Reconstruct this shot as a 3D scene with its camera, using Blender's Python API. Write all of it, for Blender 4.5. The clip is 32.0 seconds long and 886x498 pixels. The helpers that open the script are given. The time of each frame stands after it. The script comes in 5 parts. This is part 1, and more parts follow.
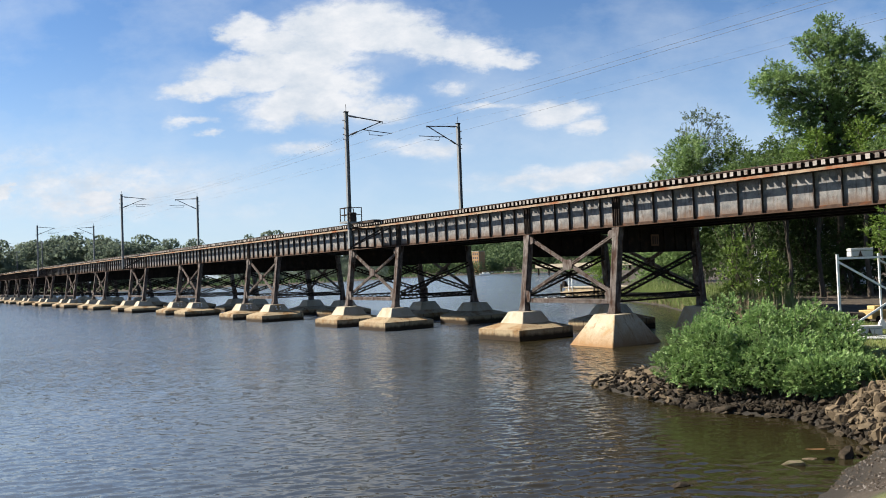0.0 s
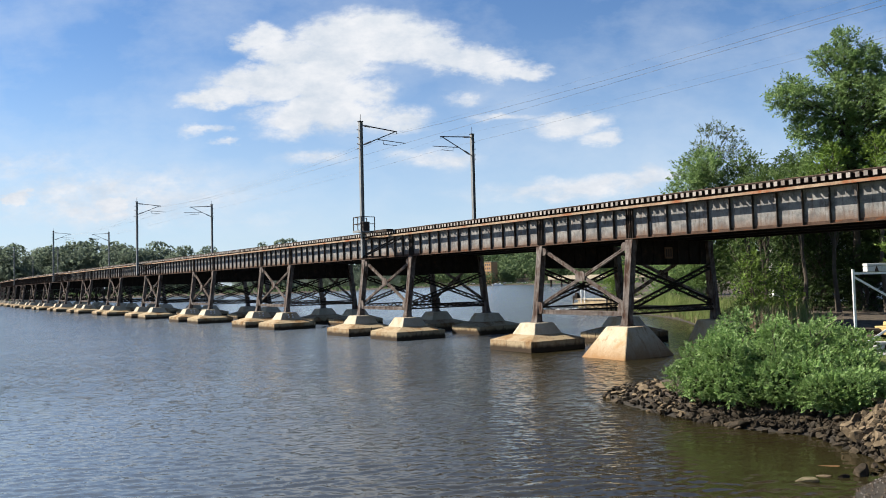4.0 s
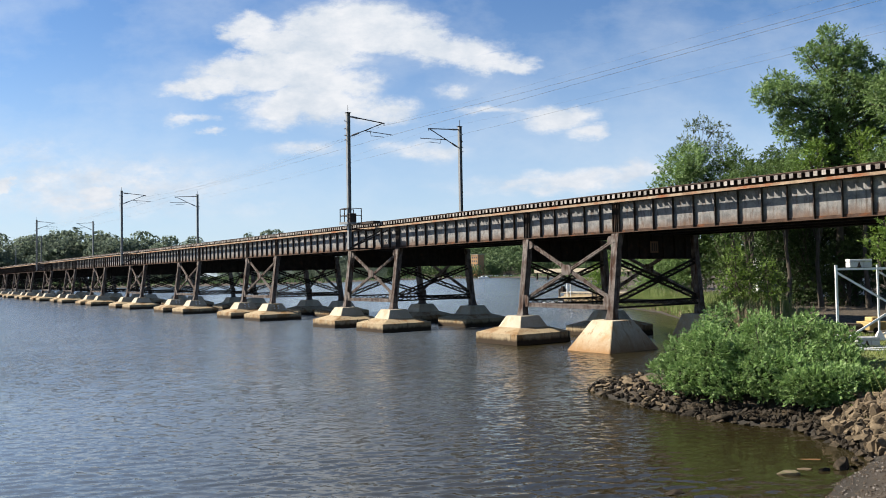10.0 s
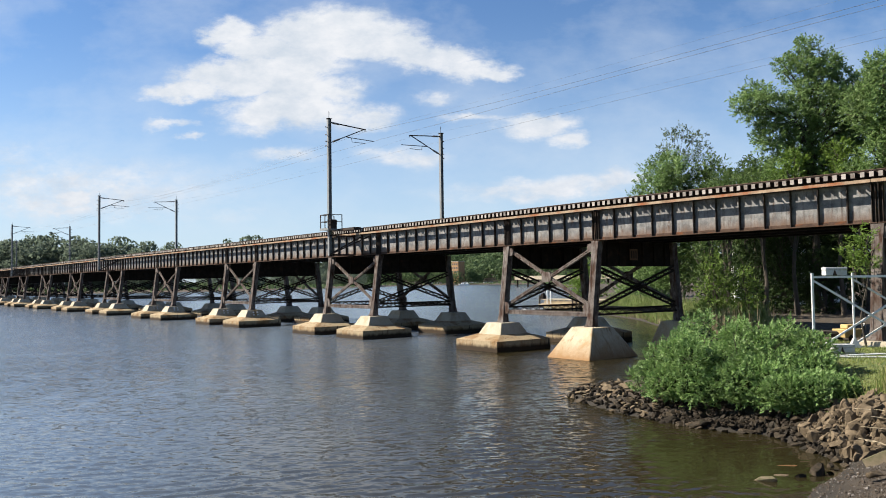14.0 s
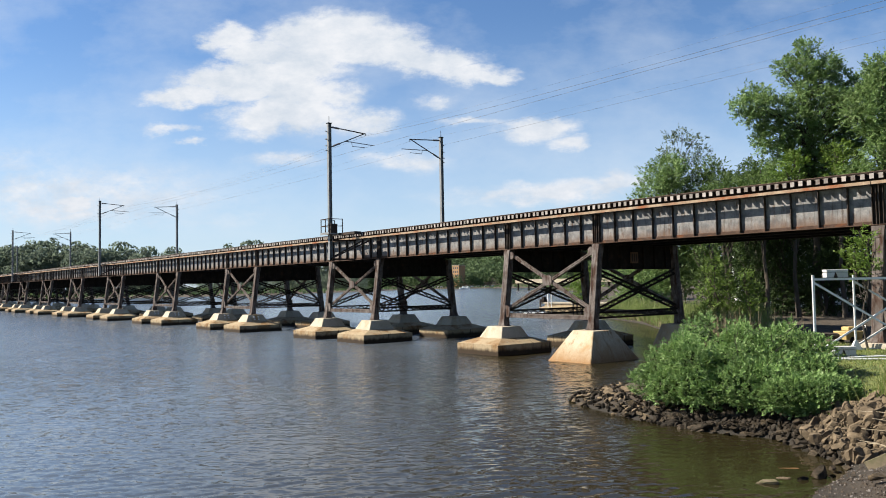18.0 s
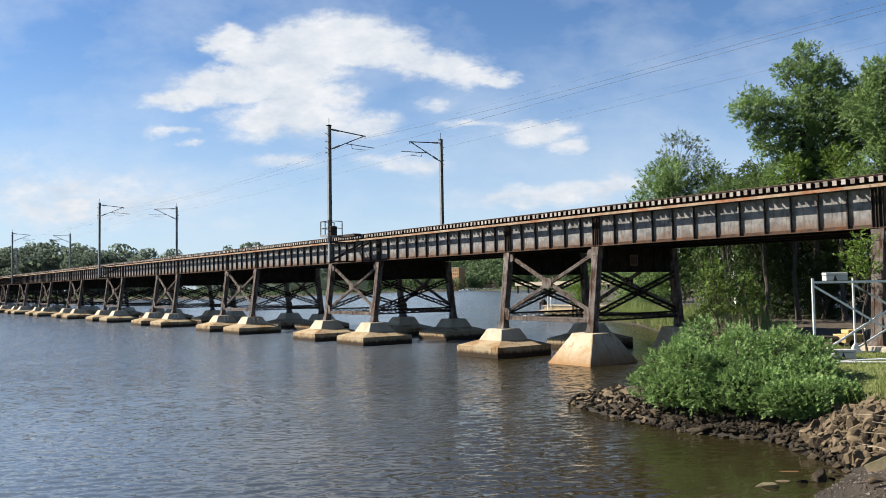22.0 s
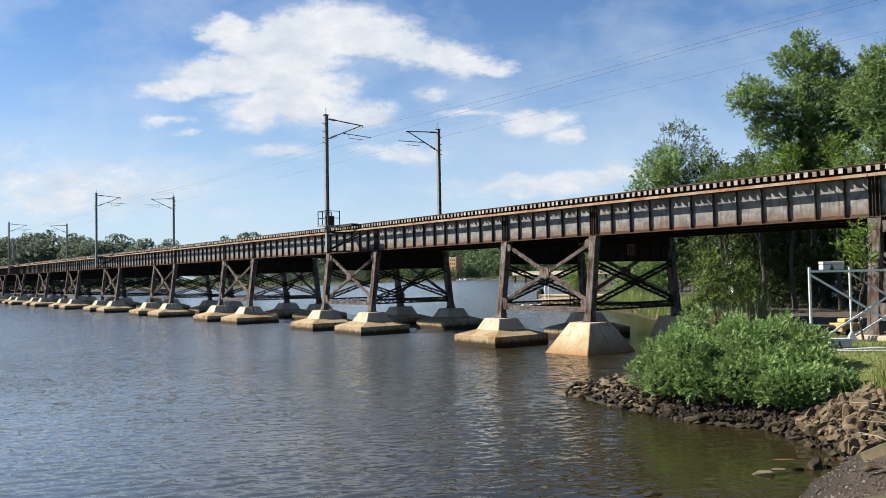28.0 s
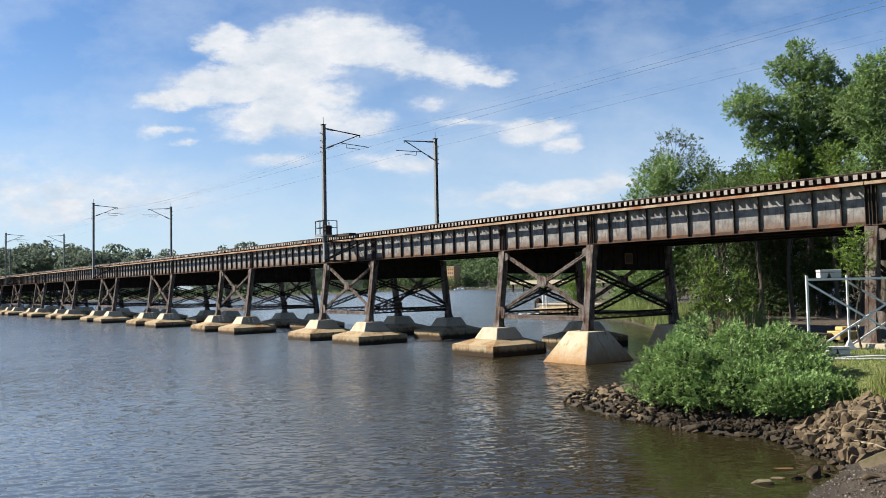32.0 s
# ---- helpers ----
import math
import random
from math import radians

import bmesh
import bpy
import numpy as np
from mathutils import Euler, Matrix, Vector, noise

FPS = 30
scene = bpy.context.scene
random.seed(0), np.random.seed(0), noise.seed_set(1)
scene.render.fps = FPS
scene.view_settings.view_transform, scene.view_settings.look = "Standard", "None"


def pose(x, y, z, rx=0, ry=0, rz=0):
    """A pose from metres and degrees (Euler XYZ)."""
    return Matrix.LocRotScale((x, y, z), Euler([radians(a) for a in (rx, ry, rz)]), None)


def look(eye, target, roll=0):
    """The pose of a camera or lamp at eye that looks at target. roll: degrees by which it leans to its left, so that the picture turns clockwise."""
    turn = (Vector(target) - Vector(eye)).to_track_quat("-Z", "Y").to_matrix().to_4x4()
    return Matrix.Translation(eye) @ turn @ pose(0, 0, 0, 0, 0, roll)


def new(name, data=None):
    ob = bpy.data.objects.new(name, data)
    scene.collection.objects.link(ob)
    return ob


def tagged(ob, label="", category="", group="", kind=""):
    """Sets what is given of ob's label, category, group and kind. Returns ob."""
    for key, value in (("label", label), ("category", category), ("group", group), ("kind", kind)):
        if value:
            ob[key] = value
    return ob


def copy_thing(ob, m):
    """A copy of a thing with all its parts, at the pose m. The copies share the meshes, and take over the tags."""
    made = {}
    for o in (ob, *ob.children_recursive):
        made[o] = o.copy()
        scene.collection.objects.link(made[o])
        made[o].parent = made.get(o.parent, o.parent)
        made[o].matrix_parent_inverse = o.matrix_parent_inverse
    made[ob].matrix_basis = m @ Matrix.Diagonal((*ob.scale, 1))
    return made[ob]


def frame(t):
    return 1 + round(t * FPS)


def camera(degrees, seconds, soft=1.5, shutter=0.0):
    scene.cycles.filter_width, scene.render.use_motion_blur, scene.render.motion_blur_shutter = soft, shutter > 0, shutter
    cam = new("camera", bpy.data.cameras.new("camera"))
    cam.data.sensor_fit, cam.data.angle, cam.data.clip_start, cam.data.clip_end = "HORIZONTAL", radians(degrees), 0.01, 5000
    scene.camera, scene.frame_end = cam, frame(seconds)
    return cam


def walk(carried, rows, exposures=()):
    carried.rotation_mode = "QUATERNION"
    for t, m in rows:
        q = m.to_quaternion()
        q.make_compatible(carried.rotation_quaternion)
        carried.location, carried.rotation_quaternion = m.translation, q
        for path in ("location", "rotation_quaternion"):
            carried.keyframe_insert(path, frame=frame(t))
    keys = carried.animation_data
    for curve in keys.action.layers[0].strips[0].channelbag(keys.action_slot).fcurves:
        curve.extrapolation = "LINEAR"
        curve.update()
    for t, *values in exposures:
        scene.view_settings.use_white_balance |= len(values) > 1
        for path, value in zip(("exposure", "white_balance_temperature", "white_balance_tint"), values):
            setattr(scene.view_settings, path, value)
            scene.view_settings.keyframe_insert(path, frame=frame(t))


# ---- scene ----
# ---- the camera: it stands on the bank and turns a little ----
EYE = (0.0, 0.0, 4.08)
cam = camera(58.77, 32.0, 0.95)
PATH = [
    (0, 1.829, 1.635, -2.132), (0.5, 1.856, 1.875, -2.153), (1, 1.933, 2.128, -2.196), (1.5, 2.235, 2.311, -2.291),
    (2, 2.546, 2.344, -2.185), (2.5, 3.114, 2.414, -1.899), (3, 3.489, 2.454, -1.719), (3.5, 3.143, 2.360, -1.651),
    (5.5, 2.074, 2.694, -0.923), (6, 2.399, 2.699, -0.687), (6.5, 2.592, 2.502, -0.705), (7, 2.502, 2.294, -0.858),
    (7.5, 2.008, 2.214, -0.908), (8, 1.798, 2.038, -0.932), (8.5, 1.763, 1.869, -0.979), (9, 1.764, 1.791, -0.997),
    (9.5, 1.786, 1.828, -0.975), (10, 1.766, 1.827, -0.974), (10.5, 1.567, 1.882, -0.956), (11, 1.275, 1.968, -0.921),
    (11.5, 1.061, 2.063, -0.916), (12, 0.864, 2.051, -0.819), (12.5, 0.745, 2.076, -0.837), (13, 0.598, 2.157, -0.786),
    (13.5, 0.449, 2.241, -0.784), (14, 0.350, 2.292, -0.791), (14.5, 0.395, 2.439, -0.871), (16.5, 0.527, 2.577, -0.984),
    (17, 0.407, 2.556, -0.991), (17.5, 0.347, 2.559, -1.028), (18, 0.386, 2.574, -1.035), (18.5, 0.485, 2.571, -1.071),
    (19, 0.434, 2.643, -1.011), (19.5, 0.422, 2.677, -1.038), (20, 0.386, 2.655, -0.999), (20.5, 0.447, 2.648, -0.948),
    (21, 0.547, 2.663, -0.954), (21.5, 0.485, 2.693, -0.971), (22, 0.359, 2.749, -0.946), (22.5, 0.274, 2.745, -0.941),
    (23, 0.248, 2.706, -0.971), (23.5, 0.356, 2.667, -0.978), (24, 0.486, 2.654, -1.033), (24.5, 0.415, 2.700, -0.992),
    (25, 0.316, 2.747, -1.016), (25.5, 0.264, 2.796, -1.024), (27.5, 0.334, 2.333, -1.042), (28, 0.187, 1.996, -1.042),
    (28.5, 0.144, 1.879, -1.049), (29, 0.145, 1.917, -1.049), (29.5, 0.131, 1.938, -0.999), (30, 0.226, 1.998, -1.065),
    (30.5, 0.286, 2.101, -1.086), (31, 0.309, 2.203, -1.111), (31.5, 0.180, 2.383, -1.127), (32, 0.000, 2.666, -1.207),
]
walk(cam, [(t, pose(*EYE, 90 + pitch, 0, yaw) @ pose(0, 0, 0, 0, 0, roll)) for t, yaw, pitch, roll in PATH])

# ---- light ----
SUN_AZ = Vector((-0.992, 0.10, 0)).normalized()
SUN_EL = radians(39)
sun_data = bpy.data.lights.new("sun", "SUN")
sun_data.energy, sun_data.angle, sun_data.color = 3.25, radians(0.55), (1.0, 0.91, 0.76)
sun = new("sun", sun_data)
sun.matrix_world = look(tuple(SUN_AZ * 60 + Vector((0, 40, 60 * math.tan(SUN_EL)))), (0, 40, 0))
scene.view_settings.exposure = 2.0


def link(tree, a, b):
    tree.links.new(a, b)


def math_node(tree, op, a, b=None, clamp=False):
    n = tree.nodes.new("ShaderNodeMath")
    n.operation, n.use_clamp = op, clamp
    for k, v in enumerate((a, b)):
        if v is None:
            continue
        if isinstance(v, (int, float)):
            n.inputs[k].default_value = v
        else:
            link(tree, v, n.inputs[k])
    return n.outputs[0]


# clouds: azimuth and height as tangents, half width, half height, weight
CLOUDS = [
    (-0.146, 0.325, 0.103, 0.034, 1.50), (-0.278, 0.329, 0.038, 0.021, 1.20), (-0.246, 0.271, 0.099, 0.028, 1.50),
    (-0.336, 0.253, 0.063, 0.015, 1.20), (-0.016, 0.291, 0.069, 0.021, 1.30), (0.052, 0.268, 0.039, 0.010, 1.10),
    (-0.204, 0.227, 0.093, 0.026, 1.30), (-0.110, 0.215, 0.056, 0.019, 0.90), (-0.017, 0.239, 0.039, 0.011, 0.65),
    (-0.364, 0.210, 0.044, 0.008, 0.75), (-0.330, 0.192, 0.019, 0.006, 0.60), (-0.214, 0.169, 0.062, 0.013, 0.60),
    (-0.055, 0.162, 0.064, 0.017, 0.75), (-0.092, 0.171, 0.046, 0.009, 0.50), (0.028, 0.212, 0.042, 0.008, 0.80),
    (-0.610, 0.129, 0.020, 0.012, 1.20), (-0.484, 0.117, 0.034, 0.010, 1.20), (-0.508, 0.105, 0.080, 0.014, 0.80),
    (-0.081, 0.306, 0.079, 0.021, 1.35), (0.114, 0.202, 0.053, 0.017, 1.15), (0.150, 0.183, 0.036, 0.010, 0.90),
    (0.155, 0.122, 0.099, 0.016, 0.85), (0.098, 0.114, 0.070, 0.013, 0.70), (0.219, 0.129, 0.042, 0.014, 0.90),
    (-0.470, 0.125, 0.220, 0.050, 0.65), (-0.600, 0.170, 0.140, 0.035, 0.45), (-0.300, 0.095, 0.150, 0.022, 0.35),
    (0.020, 0.115, 0.090, 0.014, 0.40), (0.029, 0.275, 0.055, 0.015, 1.10), (-0.241, 0.309, 0.050, 0.022, 1.30),
    (-0.189, 0.289, 0.075, 0.025, 1.30), (-0.175, 0.253, 0.070, 0.023, 1.20), (-0.241, 0.205, 0.056, 0.013, 0.70),
]
world = bpy.data.worlds.new("sky")
scene.world = world
world.use_nodes = True
wt = world.node_tree
wt.nodes.clear()
sky = wt.nodes.new("ShaderNodeTexSky")
sky.sky_type, sky.sun_disc = "NISHITA", False
sky.sun_elevation, sky.sun_rotation = SUN_EL, math.atan2(SUN_AZ.x, SUN_AZ.y)
sky.air_density, sky.dust_density, sky.ozone_density = 1.0, 0.1, 1.6
coord = wt.nodes.new("ShaderNodeTexCoord")
split = wt.nodes.new("ShaderNodeSeparateXYZ")
link(wt, coord.outputs["Generated"], split.inputs[0])
ahead = math_node(wt, "MAXIMUM", split.outputs[1], 0.05)
tan_az = math_node(wt, "DIVIDE", split.outputs[0], ahead)
tan_el = math_node(wt, "DIVIDE", split.outputs[2], ahead)
flat = wt.nodes.new("ShaderNodeCombineXYZ")
link(wt, tan_az, flat.inputs[0]), link(wt, tan_el, flat.inputs[1])
stretch = wt.nodes.new("ShaderNodeVectorMath")
stretch.operation = "MULTIPLY"
stretch.inputs[1].default_value = (1.0, 1.9, 1.0)
link(wt, flat.outputs[0], stretch.inputs[0])


def sky_noise(scale, detail, rough, seed):
    n = wt.nodes.new("ShaderNodeTexNoise")
    n.noise_dimensions = "4D"
    n.inputs["Scale"].default_value, n.inputs["Detail"].default_value = scale, detail
    n.inputs["Roughness"].default_value, n.inputs["W"].default_value = rough, seed
    link(wt, stretch.outputs[0], n.inputs["Vector"])
    return n


warp = wt.nodes.new("ShaderNodeVectorMath")
warp.operation = "MULTIPLY_ADD"
link(wt, sky_noise(16, 6, 0.6, 3.0).outputs["Color"], warp.inputs[0])
warp.inputs[1].default_value = (0.10, 0.045, 0)
off = wt.nodes.new("ShaderNodeVectorMath")
off.inputs[1].default_value = (-0.05, -0.0225, 0)
link(wt, flat.outputs[0], off.inputs[0])
link(wt, off.outputs[0], warp.inputs[2])
total = None
for ca, ce, hw, hh, wgt in CLOUDS:
    d = wt.nodes.new("ShaderNodeVectorMath")
    d.operation = "SUBTRACT"
    d.inputs[1].default_value = (ca + 0.003, ce - 0.005, 0)
    link(wt, warp.outputs[0], d.inputs[0])
    m = wt.nodes.new("ShaderNodeVectorMath")
    m.operation = "MULTIPLY"
    m.inputs[1].default_value = (1 / hw, 1 / hh, 0)
    link(wt, d.outputs[0], m.inputs[0])
    ln = wt.nodes.new("ShaderNodeVectorMath")
    ln.operation = "LENGTH"
    link(wt, m.outputs[0], ln.inputs[0])
    fall = math_node(wt, "SUBTRACT", 1.35, ln.outputs["Value"], True)
    fall = math_node(wt, "MULTIPLY", fall, wgt)
    total = fall if total is None else math_node(wt, "MAXIMUM", total, fall)
puff = math_node(wt, "MULTIPLY", math_node(wt, "SUBTRACT", sky_noise(30, 10, 0.66, 1.0).outputs["Fac"], 0.5), 1.6)
dense = math_node(wt, "ADD", total, math_node(wt, "MULTIPLY", puff, math_node(wt, "MULTIPLY", total, 1.4, True)))
ramp = wt.nodes.new("ShaderNodeMapRange")
ramp.interpolation_type = "SMOOTHSTEP"
ramp.inputs["From Min"].default_value, ramp.inputs["From Max"].default_value = 0.14, 1.0
link(wt, dense, ramp.inputs["Value"])
# thin high veil and pale horizon
veil = wt.nodes.new("ShaderNodeMapRange")
veil.inputs["From Min"].default_value, veil.inputs["From Max"].default_value = 0.43, 0.76
veil.inputs["To Max"].default_value = 0.42
link(wt, sky_noise(5, 8, 0.6, 7.0).outputs["Fac"], veil.inputs["Value"])
haze = wt.nodes.new("ShaderNodeMapRange")
haze.interpolation_type = "SMOOTHSTEP"
haze.inputs["From Min"].default_value, haze.inputs["From Max"].default_value = 0.36, -0.02
haze.inputs["To Max"].default_value = 0.72
link(wt, tan_el, haze.inputs["Value"])
scaled = wt.nodes.new("ShaderNodeVectorMath")
scaled.operation = "MULTIPLY"
scaled.inputs[1].default_value = (0.088, 0.111, 0.138)
link(wt, sky.outputs[0], scaled.inputs[0])


def sky_mix(a, colour, fac):
    n = wt.nodes.new("ShaderNodeMix")
    n.data_type = "RGBA"
    link(wt, fac, n.inputs[0])
    link(wt, a, n.inputs[6])
    n.inputs[7].default_value = (*colour, 1)
    return n.outputs[2]


layers = sky_mix(scaled.outputs[0], (0.62, 0.76, 0.92), haze.outputs[0])
layers = sky_mix(layers, (0.80, 0.87, 0.94), veil.outputs[0])
tone = wt.nodes.new("ShaderNodeMix")
tone.data_type = "RGBA"
shade = wt.nodes.new("ShaderNodeMapRange")
shade.inputs["From Min"].default_value, shade.inputs["From Max"].default_value = 0.36, 0.62
link(wt, sky_noise(17, 8, 0.62, 12.0).outputs["Fac"], shade.inputs["Value"])
link(wt, shade.outputs[0], tone.inputs[0])
tone.inputs[6].default_value, tone.inputs[7].default_value = (0.66, 0.73, 0.82, 1), (0.88, 0.90, 0.94, 1)
cloudy = wt.nodes.new("ShaderNodeMix")
cloudy.data_type = "RGBA"
link(wt, ramp.outputs[0], cloudy.inputs[0])
link(wt, layers, cloudy.inputs[6])
link(wt, tone.outputs[2], cloudy.inputs[7])
layers = cloudy.outputs[2]
bg = wt.nodes.new("ShaderNodeBackground")
bg.inputs["Strength"].default_value = 0.25
link(wt, layers, bg.inputs["Color"])
out = wt.nodes.new("ShaderNodeOutputWorld")
link(wt, bg.outputs[0], out.inputs["Surface"])


# ---- materials ----
def node_mat(name):
    m = bpy.data.materials.new(name)
    m.use_nodes = True
    t = m.node_tree
    return m, t, t.nodes["Principled BSDF"]


def noise_at(t, vec, scale, detail=5, rough=0.6):
    n = t.nodes.new("ShaderNodeTexNoise")
    n.inputs["Scale"].default_value, n.inputs["Detail"].default_value, n.inputs["Roughness"].default_value = scale, detail, rough
    link(t, vec, n.inputs["Vector"])
    return n.outputs["Fac"]


def ranged(t, v, lo, hi, to_lo=0.0, to_hi=1.0):
    n = t.nodes.new("ShaderNodeMapRange")
    n.inputs["From Min"].default_value, n.inputs["From Max"].default_value = lo, hi
    n.inputs["To Min"].default_value, n.inputs["To Max"].default_value = to_lo, to_hi
    link(t, v, n.inputs["Value"])
    return n.outputs[0]


def mixed(t, fac, a, b):
    n = t.nodes.new("ShaderNodeMix")
    n.data_type = "RGBA"
    link(t, fac, n.inputs[0])
    for k, v in ((6, a), (7, b)):
        if isinstance(v, tuple):
            n.inputs[k].default_value = (*v, 1)
        else:
            link(t, v, n.inputs[k])
    return n.outputs[2]


def coords(t, stretched=(1, 1, 1), vary=True):
    c = t.nodes.new("ShaderNodeTexCoord")
    v = t.nodes.new("ShaderNodeVectorMath")
    v.operation = "MULTIPLY"
    v.inputs[1].default_value = stretched
    link(t, c.outputs["Object"], v.inputs[0])
    if not vary:
        return v.outputs[0]
    info = t.nodes.new("ShaderNodeObjectInfo")
    a = t.nodes.new("ShaderNodeVectorMath")
    a.operation = "MULTIPLY_ADD"
    link(t, info.outputs["Random"], a.inputs[0])
    a.inputs[1].default_value = (37.0, 53.0, 71.0)
    link(t, v.outputs[0], a.inputs[2])
    return a.outputs[0]


def surface(name, c1, c2, scale=2.0, stain=None, stain_scale=1.0, stain_at=(0.52, 0.66), stain_stretch=(1, 1, 1), rough=0.8, metal=0.0,
            bump=0.3, bump_scale=25.0, spread=0.0, tide=None, gloss=0.5, streak=None):
    """Two tones in blotches, a stain of its own shape, runs of rust or dirt, fine relief. spread: brightness from piece to piece. tide: colour and height of a waterline."""
    m, t, b = node_mat(name)
    v = coords(t)
    col = mixed(t, ranged(t, noise_at(t, v, scale, 8, 0.65), 0.35, 0.65), c1, c2)
    fine = noise_at(t, v, bump_scale, 6, 0.7)
    if stain:
        sv = coords(t, stain_stretch)
        col = mixed(t, ranged(t, noise_at(t, sv, stain_scale, 7, 0.65), *stain_at), col, stain)
    if streak:
        runs = noise_at(t, coords(t, streak[1]), 1.0, 6, 0.72)
        col = mixed(t, ranged(t, runs, *streak[2]), col, streak[0])
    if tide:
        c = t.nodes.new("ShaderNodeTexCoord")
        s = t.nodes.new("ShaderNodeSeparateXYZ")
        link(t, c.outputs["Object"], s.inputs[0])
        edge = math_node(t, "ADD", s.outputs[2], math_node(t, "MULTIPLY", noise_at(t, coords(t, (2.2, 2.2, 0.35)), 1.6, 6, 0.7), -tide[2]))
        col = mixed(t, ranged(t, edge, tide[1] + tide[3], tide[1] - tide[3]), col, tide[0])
    grain = ranged(t, fine, 0.3, 0.7, 0.82, 1.14)
    if spread:
        info = t.nodes.new("ShaderNodeObjectInfo")
        grain = math_node(t, "MULTIPLY", grain, ranged(t, info.outputs["Random"], 0, 1, 1 - spread, 1 + spread))
    sc = t.nodes.new("ShaderNodeVectorMath")
    sc.operation = "SCALE"
    link(t, col, sc.inputs[0])
    link(t, grain, sc.inputs["Scale"])
    link(t, sc.outputs[0], b.inputs["Base Color"])
    link(t, ranged(t, fine, 0.3, 0.7, max(rough - 0.12, 0.05), min(rough + 0.1, 1)), b.inputs["Roughness"])
    b.inputs["Metallic"].default_value = metal
    b.inputs["Specular IOR Level"].default_value = gloss
    bp = t.nodes.new("ShaderNodeBump")
    bp.inputs["Strength"].default_value, bp.inputs["Distance"].default_value = bump, 0.02
    link(t, fine, bp.inputs["Height"])
    link(t, bp.outputs[0], b.inputs["Normal"])
    return m


def leaf_mat(name, c1, c2, c3, through_light=0.35, rough=0.5):
    """Leaves: one tone a leaf, light also passes through them."""
    m, t, b = node_mat(name)
    g = t.nodes.new("ShaderNodeNewGeometry")
    rnd = g.outputs["Random Per Island"]
    col = mixed(t, ranged(t, rnd, 0.0, 0.6), c1, c2)
    col = mixed(t, ranged(t, rnd, 0.72, 1.0), col, c3)
    big = noise_at(t, coords(t), 0.55, 3)
    sc = t.nodes.new("ShaderNodeVectorMath")
    sc.operation = "SCALE"
    link(t, col, sc.inputs[0])
    link(t, ranged(t, big, 0.3, 0.7, 0.72, 1.25), sc.inputs["Scale"])
    link(t, sc.outputs[0], b.inputs["Base Color"])
    b.inputs["Roughness"].default_value = rough
    b.inputs["Specular IOR Level"].default_value = 0.3
    tr = t.nodes.new("ShaderNodeBsdfTranslucent")
    link(t, sc.outputs[0], tr.inputs["Color"])
    mx = t.nodes.new("ShaderNodeMixShader")
    mx.inputs[0].default_value = through_light
    link(t, b.outputs[0], mx.inputs[1])
    link(t, tr.outputs[0], mx.inputs[2])
    link(t, mx.outputs[0], t.nodes["Material Output"].inputs["Surface"])
    return m


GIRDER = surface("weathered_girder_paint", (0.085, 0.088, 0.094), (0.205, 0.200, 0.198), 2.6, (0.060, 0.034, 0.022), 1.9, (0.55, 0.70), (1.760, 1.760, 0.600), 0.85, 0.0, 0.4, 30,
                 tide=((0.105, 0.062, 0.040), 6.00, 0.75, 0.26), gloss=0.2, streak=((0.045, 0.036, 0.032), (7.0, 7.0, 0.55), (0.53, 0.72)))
FLANGE = surface("rusty_flange", (0.040, 0.024, 0.017), (0.078, 0.050, 0.038), 3, (0.120, 0.046, 0.020), 1.4, (0.55, 0.68), (1, 2, 2), 0.9, 0.0, 0.5, 30, gloss=0.15)
STIFF = surface("dark_stiffener_steel", (0.020, 0.016, 0.015), (0.040, 0.031, 0.027), 3, (0.064, 0.032, 0.019), 2, (0.55, 0.7), rough=0.85, gloss=0.2)
STEEL = surface("rusty_leg_steel", (0.058, 0.048, 0.044), (0.150, 0.132, 0.124), 2.2, (0.034, 0.016, 0.010), 1.7, (0.47, 0.64), (2, 2, 0.5), 0.88, 0.0, 0.4, 30, gloss=0.15,
                streak=((0.050, 0.026, 0.018), (6.0, 6.0, 0.5), (0.57, 0.72)))
# near-black steel; on inner girders and bracing it paints the under-deck shade
DARK = surface("near_black_steel", (0.011, 0.009, 0.008), (0.022, 0.018, 0.016), 2, (0.036, 0.020, 0.014), 2, (0.56, 0.7), rough=0.95, gloss=0.1)
RUST = surface("rusty_edge_angle", (0.165, 0.105, 0.068), (0.300, 0.230, 0.165), 1.4, (0.200, 0.066, 0.026), 0.8, (0.50, 0.64), (1, 2, 2), 0.85, 0.0, 0.3, 30, gloss=0.2)
TIE_END = surface("weathered_tie_end", (0.165, 0.148, 0.138), (0.270, 0.248, 0.234), 7, (0.110, 0.075, 0.058), 3.5, (0.54, 0.68), rough=0.92, bump=0.5, spread=0.40)
TIE = surface("creosoted_tie", (0.015, 0.011, 0.009), (0.030, 0.021, 0.017), 6, rough=0.95, bump=0.5, gloss=0.1)
RAIL = surface("rail_steel", (0.060, 0.034, 0.025), (0.100, 0.055, 0.036), 4, rough=0.6, metal=0.3)
CONCRETE = surface("stained_concrete", (0.290, 0.254, 0.195), (0.360, 0.322, 0.258), 0.9, (0.246, 0.163, 0.082), 0.8, (0.54, 0.72), (1, 1, 0.6), 0.9, 0.0, 0.35, 18, gloss=0.25)
FOOTING = surface("tidal_concrete", (0.250, 0.196, 0.122), (0.310, 0.256, 0.176), 0.9, (0.170, 0.098, 0.042), 0.9, (0.46, 0.62), rough=0.9, bump=0.5, bump_scale=14, gloss=0.25,
                  tide=((0.028, 0.018, 0.010), 0.12, 0.40, 0.10), streak=((0.040, 0.022, 0.011), (3.4, 3.4, 0.22), (0.59, 0.65)))
